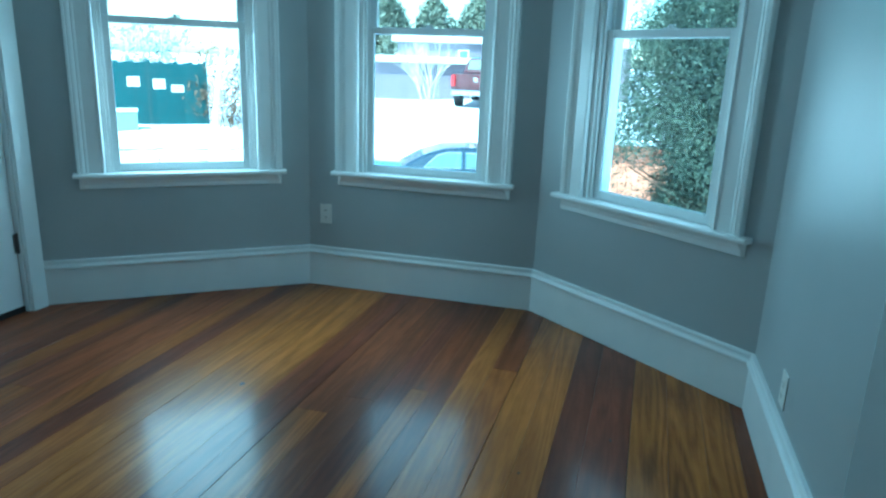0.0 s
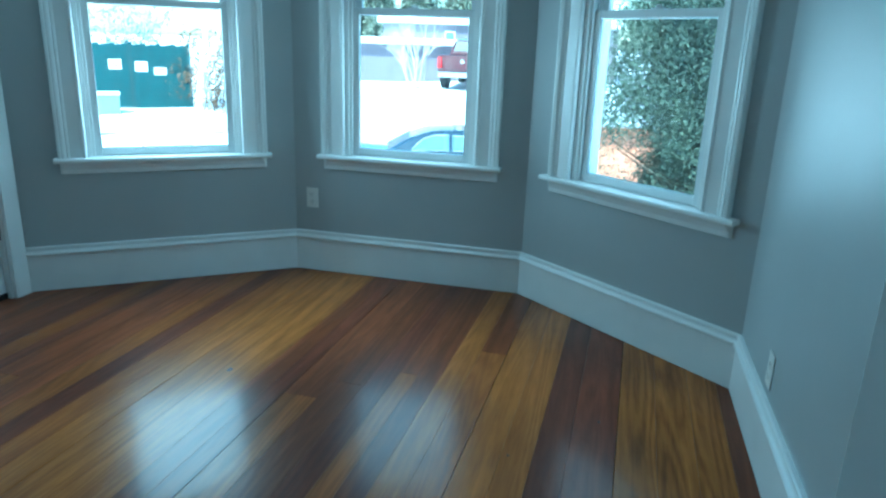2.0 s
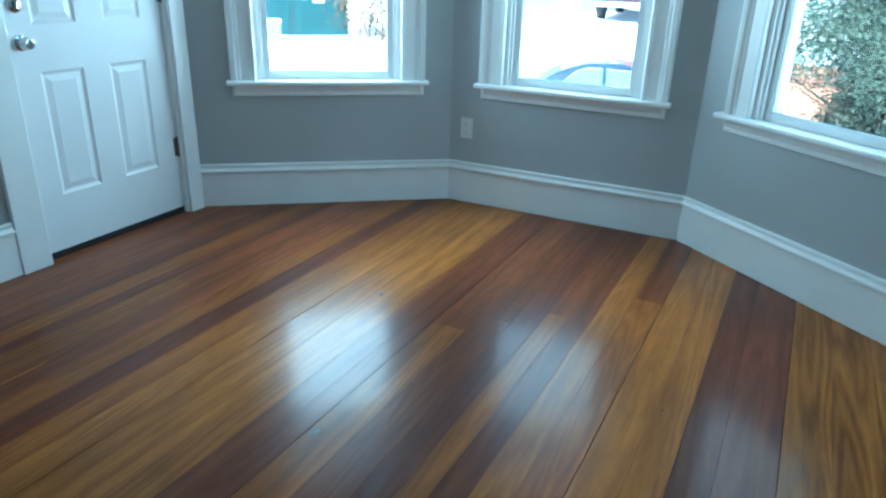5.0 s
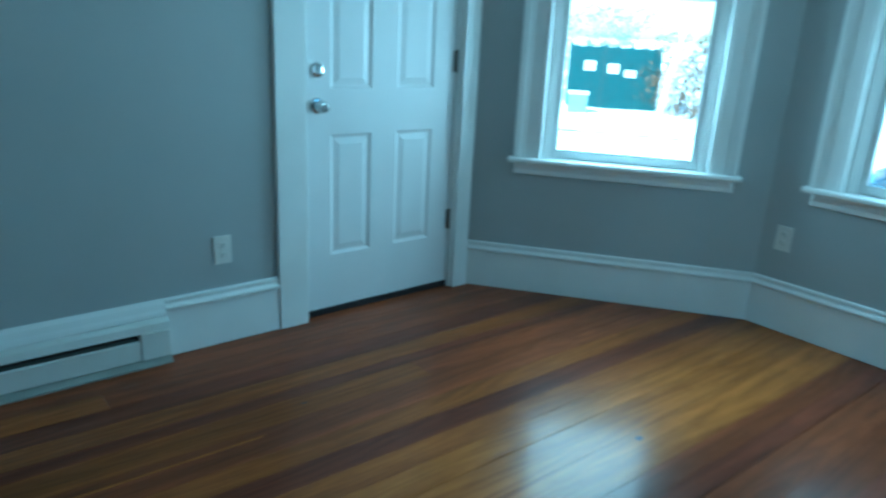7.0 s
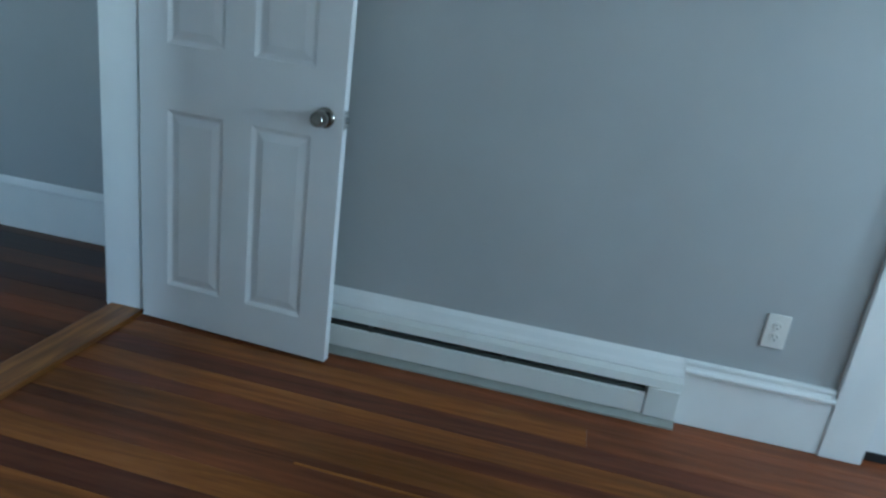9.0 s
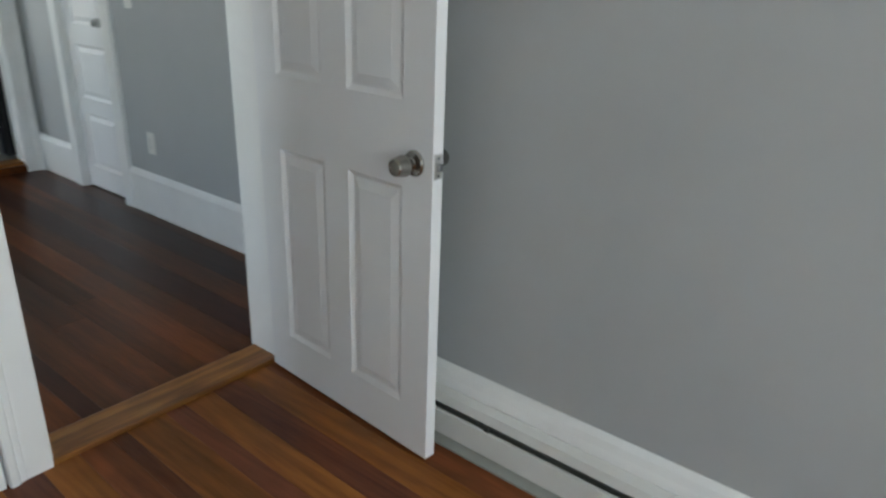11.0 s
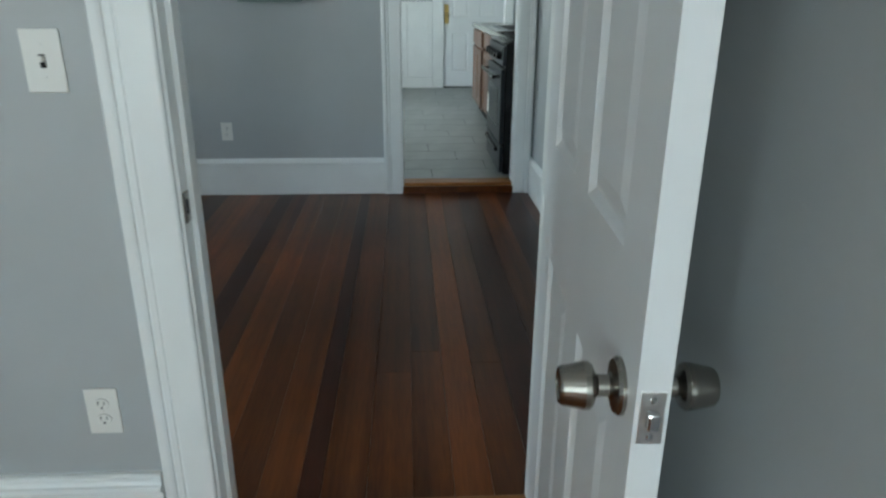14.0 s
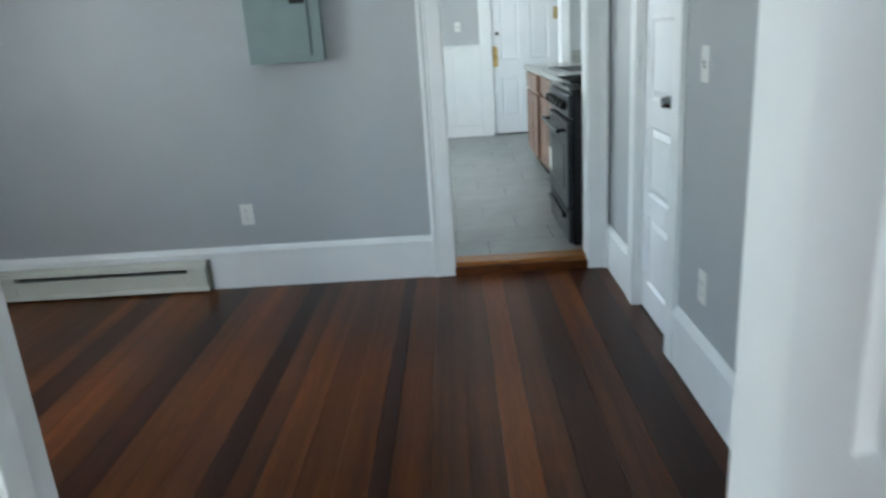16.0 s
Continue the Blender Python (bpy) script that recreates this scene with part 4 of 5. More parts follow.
tagged(part("backsplash", bm, STONE), "low granite backsplash on the counter", "backsplash")
bm = bmesh.new()
box(bm, -0.93, -5.60, ZK + 0.9205, -0.45, -4.75, ZK + 0.927, bevel=0.002)
sink = thing("kitchen_sink", "stainless steel sink set in the counter", "sink")
part("rim", bm, STEEL, sink)
# no hollow is cut: a black sheet gives the bowl's shade
part("bowl", boxed(-0.89, -5.56, ZK + 0.9275, -0.50, -4.80, ZK + 0.929), SLOTS, sink, "flat black plate painted as the shaded bowl")
bm = bmesh.new()
tube(bm, (-0.93, -5.2, ZK + 0.925), (-0.93, -5.2, ZK + 1.16), 0.013)
tube(bm, (-0.93, -5.2, ZK + 1.15), (-0.78, -5.2, ZK + 1.20), 0.012)
tube(bm, (-0.78, -5.2, ZK + 1.20), (-0.76, -5.2, ZK + 1.13), 0.012, 0.010)
tagged(part("faucet", bm, CHROME), "chrome kitchen faucet over the sink", "faucet")

# range
RX, RY0, RY1 = -0.245, -4.085, -3.30
stove = thing("kitchen_range", "black and stainless gas range with oven and drawer", "stove")
part("body", boxed(XK0 + 0.03, RY0 + 0.002, ZK + 0.03, RX - 0.03, RY1 - 0.002, ZK + 0.905, bevel=0.004), BLACK, stove)
odoor = part("oven_door", boxed(RX - 0.029, RY0 + 0.008, ZK + 0.24, RX, RY1 - 0.006, ZK + 0.74, bevel=0.008), GUN, stove, "dark steel oven door")
part("oven_window", boxed(RX - 0.002, RY0 + 0.14, ZK + 0.34, RX + 0.002, RY1 - 0.14, ZK + 0.60, bevel=0.001), BLACK, odoor, "black glass oven window")
part("paper_label", boxed(RX + 0.0005, RY0 + 0.03, ZK + 0.36, RX + 0.002, RY0 + 0.13, ZK + 0.50), PLASTIC, odoor, "white paper sticker")
bm = bmesh.new()
tube(bm, (RX + 0.045, RY0 + 0.05, ZK + 0.69), (RX + 0.045, RY1 - 0.05, ZK + 0.69), 0.012)
for y in (RY0 + 0.08, RY1 - 0.08):
    tube(bm, (RX - 0.002, y, ZK + 0.69), (RX + 0.045, y, ZK + 0.69), 0.009)
part("handle", bm, BLACK, odoor, "black bar handle")
drawer = part("drawer", boxed(RX - 0.029, RY0 + 0.008, ZK + 0.04, RX - 0.004, RY1 - 0.006, ZK + 0.225, bevel=0.006), GUN, stove)
part("handle", boxed(RX - 0.004, RY0 + 0.10, ZK + 0.175, RX + 0.022, RY1 - 0.10, ZK + 0.20, bevel=0.006), BLACK, drawer, "black drawer pull")
panel = part("control_panel", boxed(RX - 0.06, RY0 + 0.004, ZK + 0.76, RX - 0.008, RY1 - 0.004, ZK + 0.89, bevel=0.010), GUN, stove)
for k in range(5):
    y = RY0 + 0.10 + k * 0.145
    part("knob", lathe(bmesh.new(), [(0.026, 0), (0.026, 0.012), (0.021, 0.034), (0.018, 0.036)], Matrix.Translation((RX - 0.009, y, ZK + 0.825)) @ Matrix.Rotation(radians(90), 4, "Y"), 20), BLACK, panel, "black burner knob")
part("cooktop", boxed(XK0 + 0.03, RY0 + 0.003, ZK + 0.9055, RX - 0.012, RY1 - 0.003, ZK + 0.918, bevel=0.004), BLACK, stove)
for k in range(3):
    y0 = RY0 + 0.03 + k * 0.25
    bm = bmesh.new()
    for dy in (0.0, 0.11, 0.22):
        box(bm, XK0 + 0.12, y0 + dy, ZK + 0.936, RX - 0.06, y0 + dy + 0.010, ZK + 0.948, bevel=0.002)
    for dx in (0.14, 0.34, 0.56):
        box(bm, XK0 + dx, y0, ZK + 0.9185, XK0 + dx + 0.010, y0 + 0.23, ZK + 0.940, bevel=0.002)
    part("grate", bm, BLACK, stove, "black cast iron grate")

# ---- floors ----
floor = structure(new("floor"), "varnished fir board floor in honey and red-brown")
ends = [(0.0, 3.525), (1.11, 4.375), (2.445, 4.375), (XE, 3.535)]


def bay_y(x):
    for (xa, ya), (xb, yb) in zip(ends, ends[1:]):
        if xa <= x <= xb:
            return ya + (yb - ya) * (x - xa) / (xb - xa) + 0.004
    return ends[0][1]


def plank(x0, x1, ya, yb, material, parent, gap=0.0012, lean=0.0):
    """One floor board; yb is a pair of end heights for its two edges; lean: how far it drifts in x for each metre of y."""
    bm = bmesh.new()
    a, b = x0 + gap, x1 - gap
    z, c = 0.0, max(0.0005, gap)
    e0, e1 = yb
    top = [(a + c, ya + 0.0006), (b - c, ya + 0.0006), (b - c, e1 - 0.0006), (a + c, e0 - 0.0006)]
    edge = [(a, ya + 0.0004), (b, ya + 0.0004), (b, e1 - 0.0004), (a, e0 - 0.0004)]
    t = [bm.verts.new((x + lean * (y - 2.6), y, z)) for x, y in top]
    s = [bm.verts.new((x + lean * (y - 2.6), y, z - c * 0.7)) for x, y in edge]
    l = [bm.verts.new((x + lean * (y - 2.6), y, z - 0.018)) for x, y in edge]
    bm.faces.new(t)
    for u, v in ((t, s), (s, l)):
        for k in range(4):
            bm.faces.new([u[k], v[k], v[(k + 1) % 4], u[(k + 1) % 4]])
    return part("board", bm, material, parent)


# board edges across the bay room, from the west wall; h honey, y figured yellow, t tan, r red-brown, d dark heart wood
LEAN = 0.022
boards = [(-0.06, "r"), (0.10, "r"), (0.20, "t"), (0.31, "d"), (0.41, "t"), (0.51, "d"), (0.575, "t"), (0.70, "r"), (0.747, "r"), (0.84, "t"), (0.94, "d"), (1.04, "t"), (1.145, "h"),
          (1.255, "h"), (1.40, "h"), (1.565, "r"), (1.655, "d"), (1.735, "t"), (1.87, "t"), (2.00, "d"), (2.10, "t"), (2.18, "r"), (2.27, "h"), (2.375, "t"), (2.49, "h"), (2.615, "h"), (2.72, "d"), (2.83, "r"),
          (2.985, "y"), (3.12, "y"), (3.25, "y"), (3.365, "r"), (XE + 0.06, "")]
kinds = {"h": OAK_A, "y": YEL_A, "r": RED_A, "t": TAN_A, "d": DARK_A}
# red-brown far ends of 17, 18 and 20 carry the bay's shade as tone
joints = {2: [(1.7, "r")], 6: [(2.75, "r")], 9: [(1.1, "t")], 17: [(2.95, "r")], 18: [(1.2, "r"), (3.1, "r")], 20: [(3.25, "r")], 23: [(3.56, "r")], 27: [(1.9, "d")], 29: [(2.2, "y")]}
OPEN = (1.255, 1.735, 2.49, 2.985)
for k, ((x0, tone), (x1, _)) in enumerate(zip(boards, boards[1:])):
    cuts = [(0.0, tone), *joints.get(k, []), (None, "")]
    for n in range(len(cuts) - 1):
        (lo, tn), (hi, _) = cuts[n], cuts[n + 1]
        if hi is None:
            xa, xb = x0 + LEAN * 1.4, x1 + LEAN * 1.4
            end = (bay_y(max(0.001, xa)) + 0.035, bay_y(min(XE - 0.001, xb)) + 0.035)
        else:
            end = (hi, hi)
        plank(x0 + (0.0009 if x0 in OPEN else 0), x1 - (0.0009 if x1 in OPEN else 0), lo, end, kinds[tn], floor, gap=0.0003, lean=LEAN)
# a pale sapwood edge let into one board
plank(0.735, 0.7465, 0.9, (2.06, 2.04), YEL_A, floor, gap=0.0003, lean=LEAN).location.z = 0.0006
KNOT = mat("dark_knot", (0.035, 0.014, 0.007), rough=0.35, spread=0.3, scale=60)
for kx, ky, r0, r1 in ((1.748, 2.18, 0.012, 0.026), (1.445, 3.056, 0.010, 0.016), (2.644, 2.787, 0.005, 0.007), (0.62, 2.25, 0.006, 0.012), (2.93, 3.1, 0.005, 0.010)):
    kb = lathe(bmesh.new(), [(1.0, 0.0002), (0.9, 0.0006), (0.45, 0.0005)], Matrix.Translation((kx, ky, 0)) @ Matrix.Diagonal((r0, r1, 1, 1)), 18)
    part("knot", kb, KNOT, floor)
bed = part("floor_bed", boxed(-0.02, -0.01, -0.028, XE + 0.02, 3.53, -0.019), SUB, floor)
bm = bmesh.new()
t = [bm.verts.new((x, y, -0.019)) for x, y in ((0, 3.53), (XE, 3.53), (2.445, 4.375), (1.11, 4.375))]
l = [bm.verts.new((x, y, -0.06)) for x, y in ((0, 3.53), (XE, 3.53), (2.445, 4.375), (1.11, 4.375))]
bm.faces.new(t)
bm.faces.new(l)
for k in range(4):
    bm.faces.new([t[k], t[(k + 1) % 4], l[(k + 1) % 4], l[k]])
part("floor_bed_bay", bm, SUB, floor)

floor_b = structure(new("floor_room_b"), "dark red-brown varnished board floor")
rng = random.Random(9)
eb = [XB - 0.01, -0.37, -0.21, -0.08, 0.052, 0.165, 0.272, 0.385, 0.512, 0.636, 0.70, 0.81, 0.93, 1.05, 1.145, 1.24, 1.36, 1.47, 1.58, 1.70]
while eb[-1] < XE - 0.15:
    eb.append(eb[-1] + rng.uniform(0.10, 0.14))
eb[-1] = XE
for k, (x0, x1) in enumerate(zip(eb, eb[1:])):
    cut = {4: -0.86, 6: -0.95, 7: -0.80, 13: -1.9, 17: -1.2}.get(k)
    spans = [(YB + 0.0, cut), (cut, -T_IN)] if cut else [(YB, -T_IN)]
    for lo, hi in spans:
        plank(x0, x1, lo, (hi, hi), DARK_B if k in (1, 3, 9, 14, 18, 22) else OAK_B, floor_b, gap=0.0004)

# kitchen floor tiles, 0.30 x 0.60 laid in a running bond across the room
floor_k = structure(new("floor_kitchen"), "grey stone-look tile floor with dark joints")
part("grout_bed", boxed(XK0, YK, ZK - 0.05, XK1, YB - 0.122, ZK - 0.002), GROUT, floor_k)
tw, tl = 0.305, 0.61
tile_mesh = {}
row = 0
y = YB - 0.125
while y > YK + 0.02:
    x = XK0 - 0.6 + (row % 3) * 0.2
    y0 = max(y - tw, YK)
    while x < XK1:
        a, b = max(x, XK0), min(x + tl, XK1)
        if b - a > 0.02:
            key = (round(b - a, 3), round(y - y0, 3))
            if key not in tile_mesh:
                t = bmesh.new()
                w, h = b - a - 0.004, y - y0 - 0.004
                box(t, 0, -h, -0.008, w, 0, 0.0, bevel=0.0015)
                ob = part("tile", t, TILE, floor_k)
                tile_mesh[key] = ob.data
            else:
                ob = new("tile", tile_mesh[key])
                ob.parent = floor_k
            ob.location = (a + 0.002, y - 0.002, ZK)
        x += tl
    y -= tw
    row += 1

# ---- outdoors ----


def ground_z(x, y):
    """Snowy ground: low by the house, rising to a car park."""
    r = math.hypot(x - 2.9, y - 0.8)
    s = min(1, max(0, (r - 17.5) / 9.5))
    s = s * s * (3 - 2 * s)
    bearing = math.degrees(math.atan2(2.9 - x, y - 0.8))
    dip = min(1, max(0, (bearing - 24) / 7)) * min(1, max(0, (75 - bearing) / 10)) * min(1, max(0, (r - 15) / 6))
    return -1.85 - 0.40 * dip + 1.5 * s + 0.35 * min(1, max(0, (r - 27) / 30)) + 0.05 * math.sin(x * 0.7) * math.cos(y * 0.9)


bm = bmesh.new()
rings = [0.0] + [1.5 * 1.13 ** k for k in range(58)]
prev = None
for r in rings:
    row_v = []
    for k in range(72):
        a = 2 * math.pi * k / 72
        x, y = 2.0 + r * math.cos(a), 0.0 + r * math.sin(a)
        row_v.append(bm.verts.new((x, y, ground_z(x, y) + (0.10 * noise.noise(Vector((x * 0.35, y * 0.35, 0))) if r > 6 else 0))))
        if r == 0.0:
            break
    if prev is not None:
        for k in range(72):
            if len(prev) == 1:
                bm.faces.new([prev[0], row_v[k], row_v[(k + 1) % 72]])
            else:
                bm.faces.new([prev[k], row_v[k], row_v[(k + 1) % 72], prev[(k + 1) % 72]])
    prev = row_v
ob = part("ground", bm, SNOW)
for f in ob.data.polygons:
    f.use_smooth = True
structure(ob, "snow-covered ground rising to a car park")
ob = part("wall_foundation", boxed(-0.1, -8.5, -2.6, 3.6, 3.4, -0.51), PAINT)
structure(ob, "plain foundation wall under the house")

FENCE = mat("dark_green_boards", (0.013, 0.052, 0.058), rough=0.7, spread=0.3, scale=6, stretch=(4, 4, 0.5))
BARK = mat("bark", (0.16, 0.12, 0.09), rough=0.9, spread=0.4, scale=12, bump=0.5)
BIRCH = mat("birch_bark", (0.72, 0.70, 0.66), rough=0.8, spread=0.3, scale=9, stretch=(1, 1, 6))
# distance haze is mixed into the far needles' colour
FAR_NEEDLE = mat("hazed_far_needles", (0.19, 0.20, 0.15), rough=0.7, spread=0.4, scale=1, bump=0.0)
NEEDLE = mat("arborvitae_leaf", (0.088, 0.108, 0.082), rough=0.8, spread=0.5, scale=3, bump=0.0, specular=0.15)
# grey-white leaf colour holds the haze seen over the fence
HAZED = mat("hazed_bush_leaves", (0.40, 0.43, 0.40), rough=0.8, spread=0.3, scale=3, bump=0.0)
HEDGE = mat("brown_winter_leaves", (0.15, 0.085, 0.048), rough=0.8, spread=0.5, scale=3, bump=0.0)
TWIG = mat("pale_twigs", (0.55, 0.48, 0.41), rough=0.8, spread=0.2)
MAUVE = mat("mauve_siding", (0.19, 0.16, 0.19), rough=0.7, spread=0.1, scale=1)
BRICK = mat("orange_brick", (0.48, 0.20, 0.12), rough=0.8, spread=0.25, scale=3, bump=0.2)
ROOF = mat("snowy_roof", (0.8, 0.82, 0.84), rough=0.8)
RED = mat("red_car_paint", (0.060, 0.005, 0.011), rough=0.18, coat=0.6, bump=0.0)
NAVY = mat("dark_blue_car_paint", (0.030, 0.042, 0.060), rough=0.15, coat=0.7, bump=0.0)
CARGLASS = mat("car_glass", (0.13, 0.18, 0.16), rough=0.30, spread=0.1, bump=0.0)
TAIL = mat("red_lens", (0.5, 0.02, 0.03), rough=0.2, bump=0.0)


def body_from_sections(bm, sections):
    """Skin a body over cross-sections, each a list of points; ends are capped."""
    rows = [[bm.verts.new(p) for p in s] for s in sections]
    n = len(rows[0])
    for a, b in zip(rows, rows[1:]):
        for k in range(n):
            bm.faces.new([a[k], a[(k + 1) % n], b[(k + 1) % n], b[k]])
    bm.faces.new(rows[0])
    bm.faces.new(rows[-1][::-1])


def wheel(parent, x, y, r, w):
    s = 1 if y > 0 else -1
    m = Matrix.Translation((x, y, r)) @ Matrix.Rotation(radians(-90 * s), 4, "X")
    tyre = part("wheel", lathe(bmesh.new(), [(r * 0.62, -w / 2), (r * 0.95, -w / 2), (r, -w * 0.3), (r, w * 0.3), (r * 0.95, w / 2), (r * 0.62, w / 2)], m, 28), RUBBER, parent, "black tyre")
    part("rim", lathe(bmesh.new(), [(r * 0.6, -w * 0.3), (r * 0.62, w * 0.42), (r * 0.5, w * 0.34), (r * 0.18, w * 0.3), (r * 0.12, w * 0.4)], m, 20), STEEL, tyre, "silver rim")


def sedan(m):
    """Four-door sedan; local x forwards, rear end at x=-0.55."""
    car = thing("car", "dark blue sedan parked on the snowy street", "car", m=m)
    bm = bmesh.new()
    hw = 0.88
    secs = []
    for x, zb, zt, w in ((-0.55, 0.42, 0.84, 0.70), (-0.45, 0.30, 0.99, 0.82), (0.30, 0.26, 1.03, hw), (1.4, 0.24, 1.00, hw), (2.8, 0.24, 0.98, hw), (3.6, 0.24, 0.95, hw), (4.45, 0.28, 0.82, 0.84), (4.72, 0.38, 0.66, 0.70)):
        secs.append([(x, -w, zb + 0.12), (x, -w * 0.94, zb), (x, w * 0.94, zb), (x, w, zb + 0.12), (x, w, zt - 0.16), (x, w * 0.90, zt - 0.02), (x, 0, zt + 0.02), (x, -w * 0.90, zt - 0.02), (x, -w, zt - 0.16)])
    body_from_sections(bm, secs)
    body = part("body", bm, NAVY, car)
    bm = bmesh.new()
    secs = []
    for x, zt, w in ((0.92, 1.02, 0.74), (1.40, 1.29, 0.68), (1.85, 1.43, 0.64), (2.5, 1.46, 0.64), (2.95, 1.40, 0.65), (3.65, 0.98, 0.74)):
        wb = 0.80
        secs.append([(x, -wb, 0.95), (x, wb, 0.95), (x, w, max(0.96, zt - 0.05)), (x, w * 0.85, zt), (x, -w * 0.85, zt), (x, -w, max(0.96, zt - 0.05))])
    body_from_sections(bm, secs)
    part("cabin", bm, NAVY, car)
    for s in (-1, 1):
        for nm, pts in (("rear_window", [(1.42, 1.05), (2.20, 1.05), (2.20, 1.36), (1.92, 1.365), (1.68, 1.29)]), ("front_window", [(2.28, 1.05), (3.20, 1.05), (2.84, 1.33), (2.28, 1.36)])):
            bm = bmesh.new()
            o = [bm.verts.new((x, s * (0.805 - (z - 0.95) * 0.315), z)) for x, z in pts]
            i = [bm.verts.new((x, s * (0.785 - (z - 0.95) * 0.315), z)) for x, z in pts]
            bm.faces.new(o)
            bm.faces.new(i)
            for k in range(len(pts)):
                j = (k + 1) % len(pts)
                bm.faces.new([o[k], o[j], i[j], i[k]])
            win = part(nm, bm, CARGLASS, car, "tinted side window")
            bm = bmesh.new()
            for k in range(len(pts)):
                j = (k + 1) % len(pts)
                tube(bm, (pts[k][0], s * (0.806 - (pts[k][1] - 0.95) * 0.315), pts[k][1]), (pts[j][0], s * (0.806 - (pts[j][1] - 0.95) * 0.315), pts[j][1]), 0.020, steps=6)
            part("window_trim", bm, CHROME, win, "bright window trim")
        part("tail_light", boxed(-0.57, min(s * 0.50, s * 0.80), 0.72, -0.40, max(s * 0.50, s * 0.84), 0.90, bevel=0.03), TAIL, car, "red tail light")
        for x in (0.95, 3.75):
            wheel(car, x, s * 0.79, 0.32, 0.2)
        part("door_handle", boxed(1.25, min(s * 0.86, s * 0.90), 0.86, 1.43, max(s * 0.86, s * 0.90), 0.89, bevel=0.008), CHROME, car)
    return car


def pickup(m):
    """Crew-cab pickup; local x forwards, tailgate at x=0."""
    car = thing("pickup_truck", "dark red pickup truck with its tailgate towards the house", "truck", m=m)
    bm = bmesh.new()
    box(bm, 0.06, -0.97, 0.62, 1.95, 0.97, 1.28, bevel=0.04)
    part("bed", bm, RED, car)
    # solid bed; the dark inside is a black sheet on top
    part("bed_shade", boxed(0.16, -0.85, 1.272, 1.85, 0.85, 1.288), SLOTS, car, "flat black plate painted as the shaded bed")
    tg = part("tailgate", boxed(0.0, -0.78, 0.72, 0.059, 0.78, 1.29, bevel=0.02), RED, car)
    part("emblem", boxed(-0.012, -0.07, 1.00, -0.0005, 0.07, 1.15, bevel=0.004), CHROME, tg, "plain chrome emblem")
    for s in (-1, 1):
        part("tail_light", boxed(0.0, min(s * 0.80, s * 0.965), 0.82, 0.10, max(s * 0.80, s * 0.965), 1.22, bevel=0.02), TAIL, car, "red and white tail light")
        for x in (1.0, 4.55):
            wheel(car, x, s * 0.84, 0.41, 0.27)
    part("bumper", boxed(-0.14, -0.93, 0.48, 0.02, 0.93, 0.68, bevel=0.03), CHROME, car, "chrome rear bumper")
    bm = bmesh.new()
    secs = []
    for x, zb, zt, w in ((1.98, 0.58, 1.30, 0.97), (2.0, 0.55, 1.32, 0.97), (5.3, 0.55, 1.26, 0.97), (5.75, 0.6, 1.1, 0.90)):
        secs.append([(x, -w, zb), (x, w, zb), (x, w, zt - 0.1), (x, w * 0.93, zt), (x, -w * 0.93, zt), (x, -w, zt - 0.1)])
    body_from_sections(bm, secs)
    part("front_body", bm, RED, car)
    bm = bmesh.new()
    secs = []
    for x, zt, w in ((2.0, 1.36, 0.86), (2.18, 1.86, 0.74), (2.6, 1.93, 0.73), (3.6, 1.90, 0.73), (4.35, 1.34, 0.84)):
        secs.append([(x, -0.93, 1.28), (x, 0.93, 1.28), (x, w, max(1.3, zt - 0.06)), (x, w * 0.9, zt), (x, -w * 0.9, zt), (x, -w, max(1.3, zt - 0.06))])
    body_from_sections(bm, secs)
    part("cab", bm, RED, car)
    bm = bmesh.new()
    q = [(2.035, -0.74, 1.45), (2.035, 0.74, 1.45), (2.15, 0.66, 1.79), (2.15, -0.66, 1.79)]
    a = [bm.verts.new((x - 0.012, y, z)) for x, y, z in q]
    b = [bm.verts.new((x + 0.01, y, z)) for x, y, z in q]
    bm.faces.new(a)
    bm.faces.new(b)
    for k in range(4):
        bm.faces.new([a[k], a[(k + 1) % 4], b[(k + 1) % 4], b[k]])
    part("rear_window", bm, CARGLASS, car, "pale reflecting rear window")
    return car


def at(px_az, dist):
    """A place dist metres out at a bearing (degrees to the left of +y) from the room's far end."""
    a = radians(px_az)
    x, y = 2.9 - dist * math.sin(a), 0.76 + dist * math.cos(a)
    return x, y, ground_z(x, y)


x, y, z = at(22.3, 15.2)
sedan(pose(x, y, z, 0, 0, 19))
x, y, z = at(12.9, 27.0)
pickup(pose(x, y, z, 0, 0, 92))

# dark fence with gate and three white signs
x, y, z = at(36.3, 25.0)
fence = thing("fence", "tall dark green board fence behind a snow bank", "fence", m=pose(x, y, z - 0.1, 0, 0, 38))
for k in range(20):
    part("board", boxed(-1.95 + k * 0.15, -0.015, 0.0, -1.95 + k * 0.15 + 0.147, 0.012, 2.05 + 0.03 * math.sin(k * 2.1)), FENCE, fence)
part("backing", boxed(-1.95, 0.0505, 0.0, 1.05, 0.06, 2.0), FENCE, fence)
for xx in (-1.9, -0.75, 1.0):
    part("post", boxed(xx - 0.05, 0.012, 0.0, xx + 0.05, 0.11, 2.12), FENCE, fence)
for zz in (0.4, 1.6):
    part("rail", boxed(-1.95, 0.0125, zz, 1.05, 0.05, zz + 0.09), FENCE, fence)
part("gate_edge", boxed(-0.80, -0.04, 0.0, -0.78, -0.0155, 2.0), IRON, fence, "thin metal gate edge")
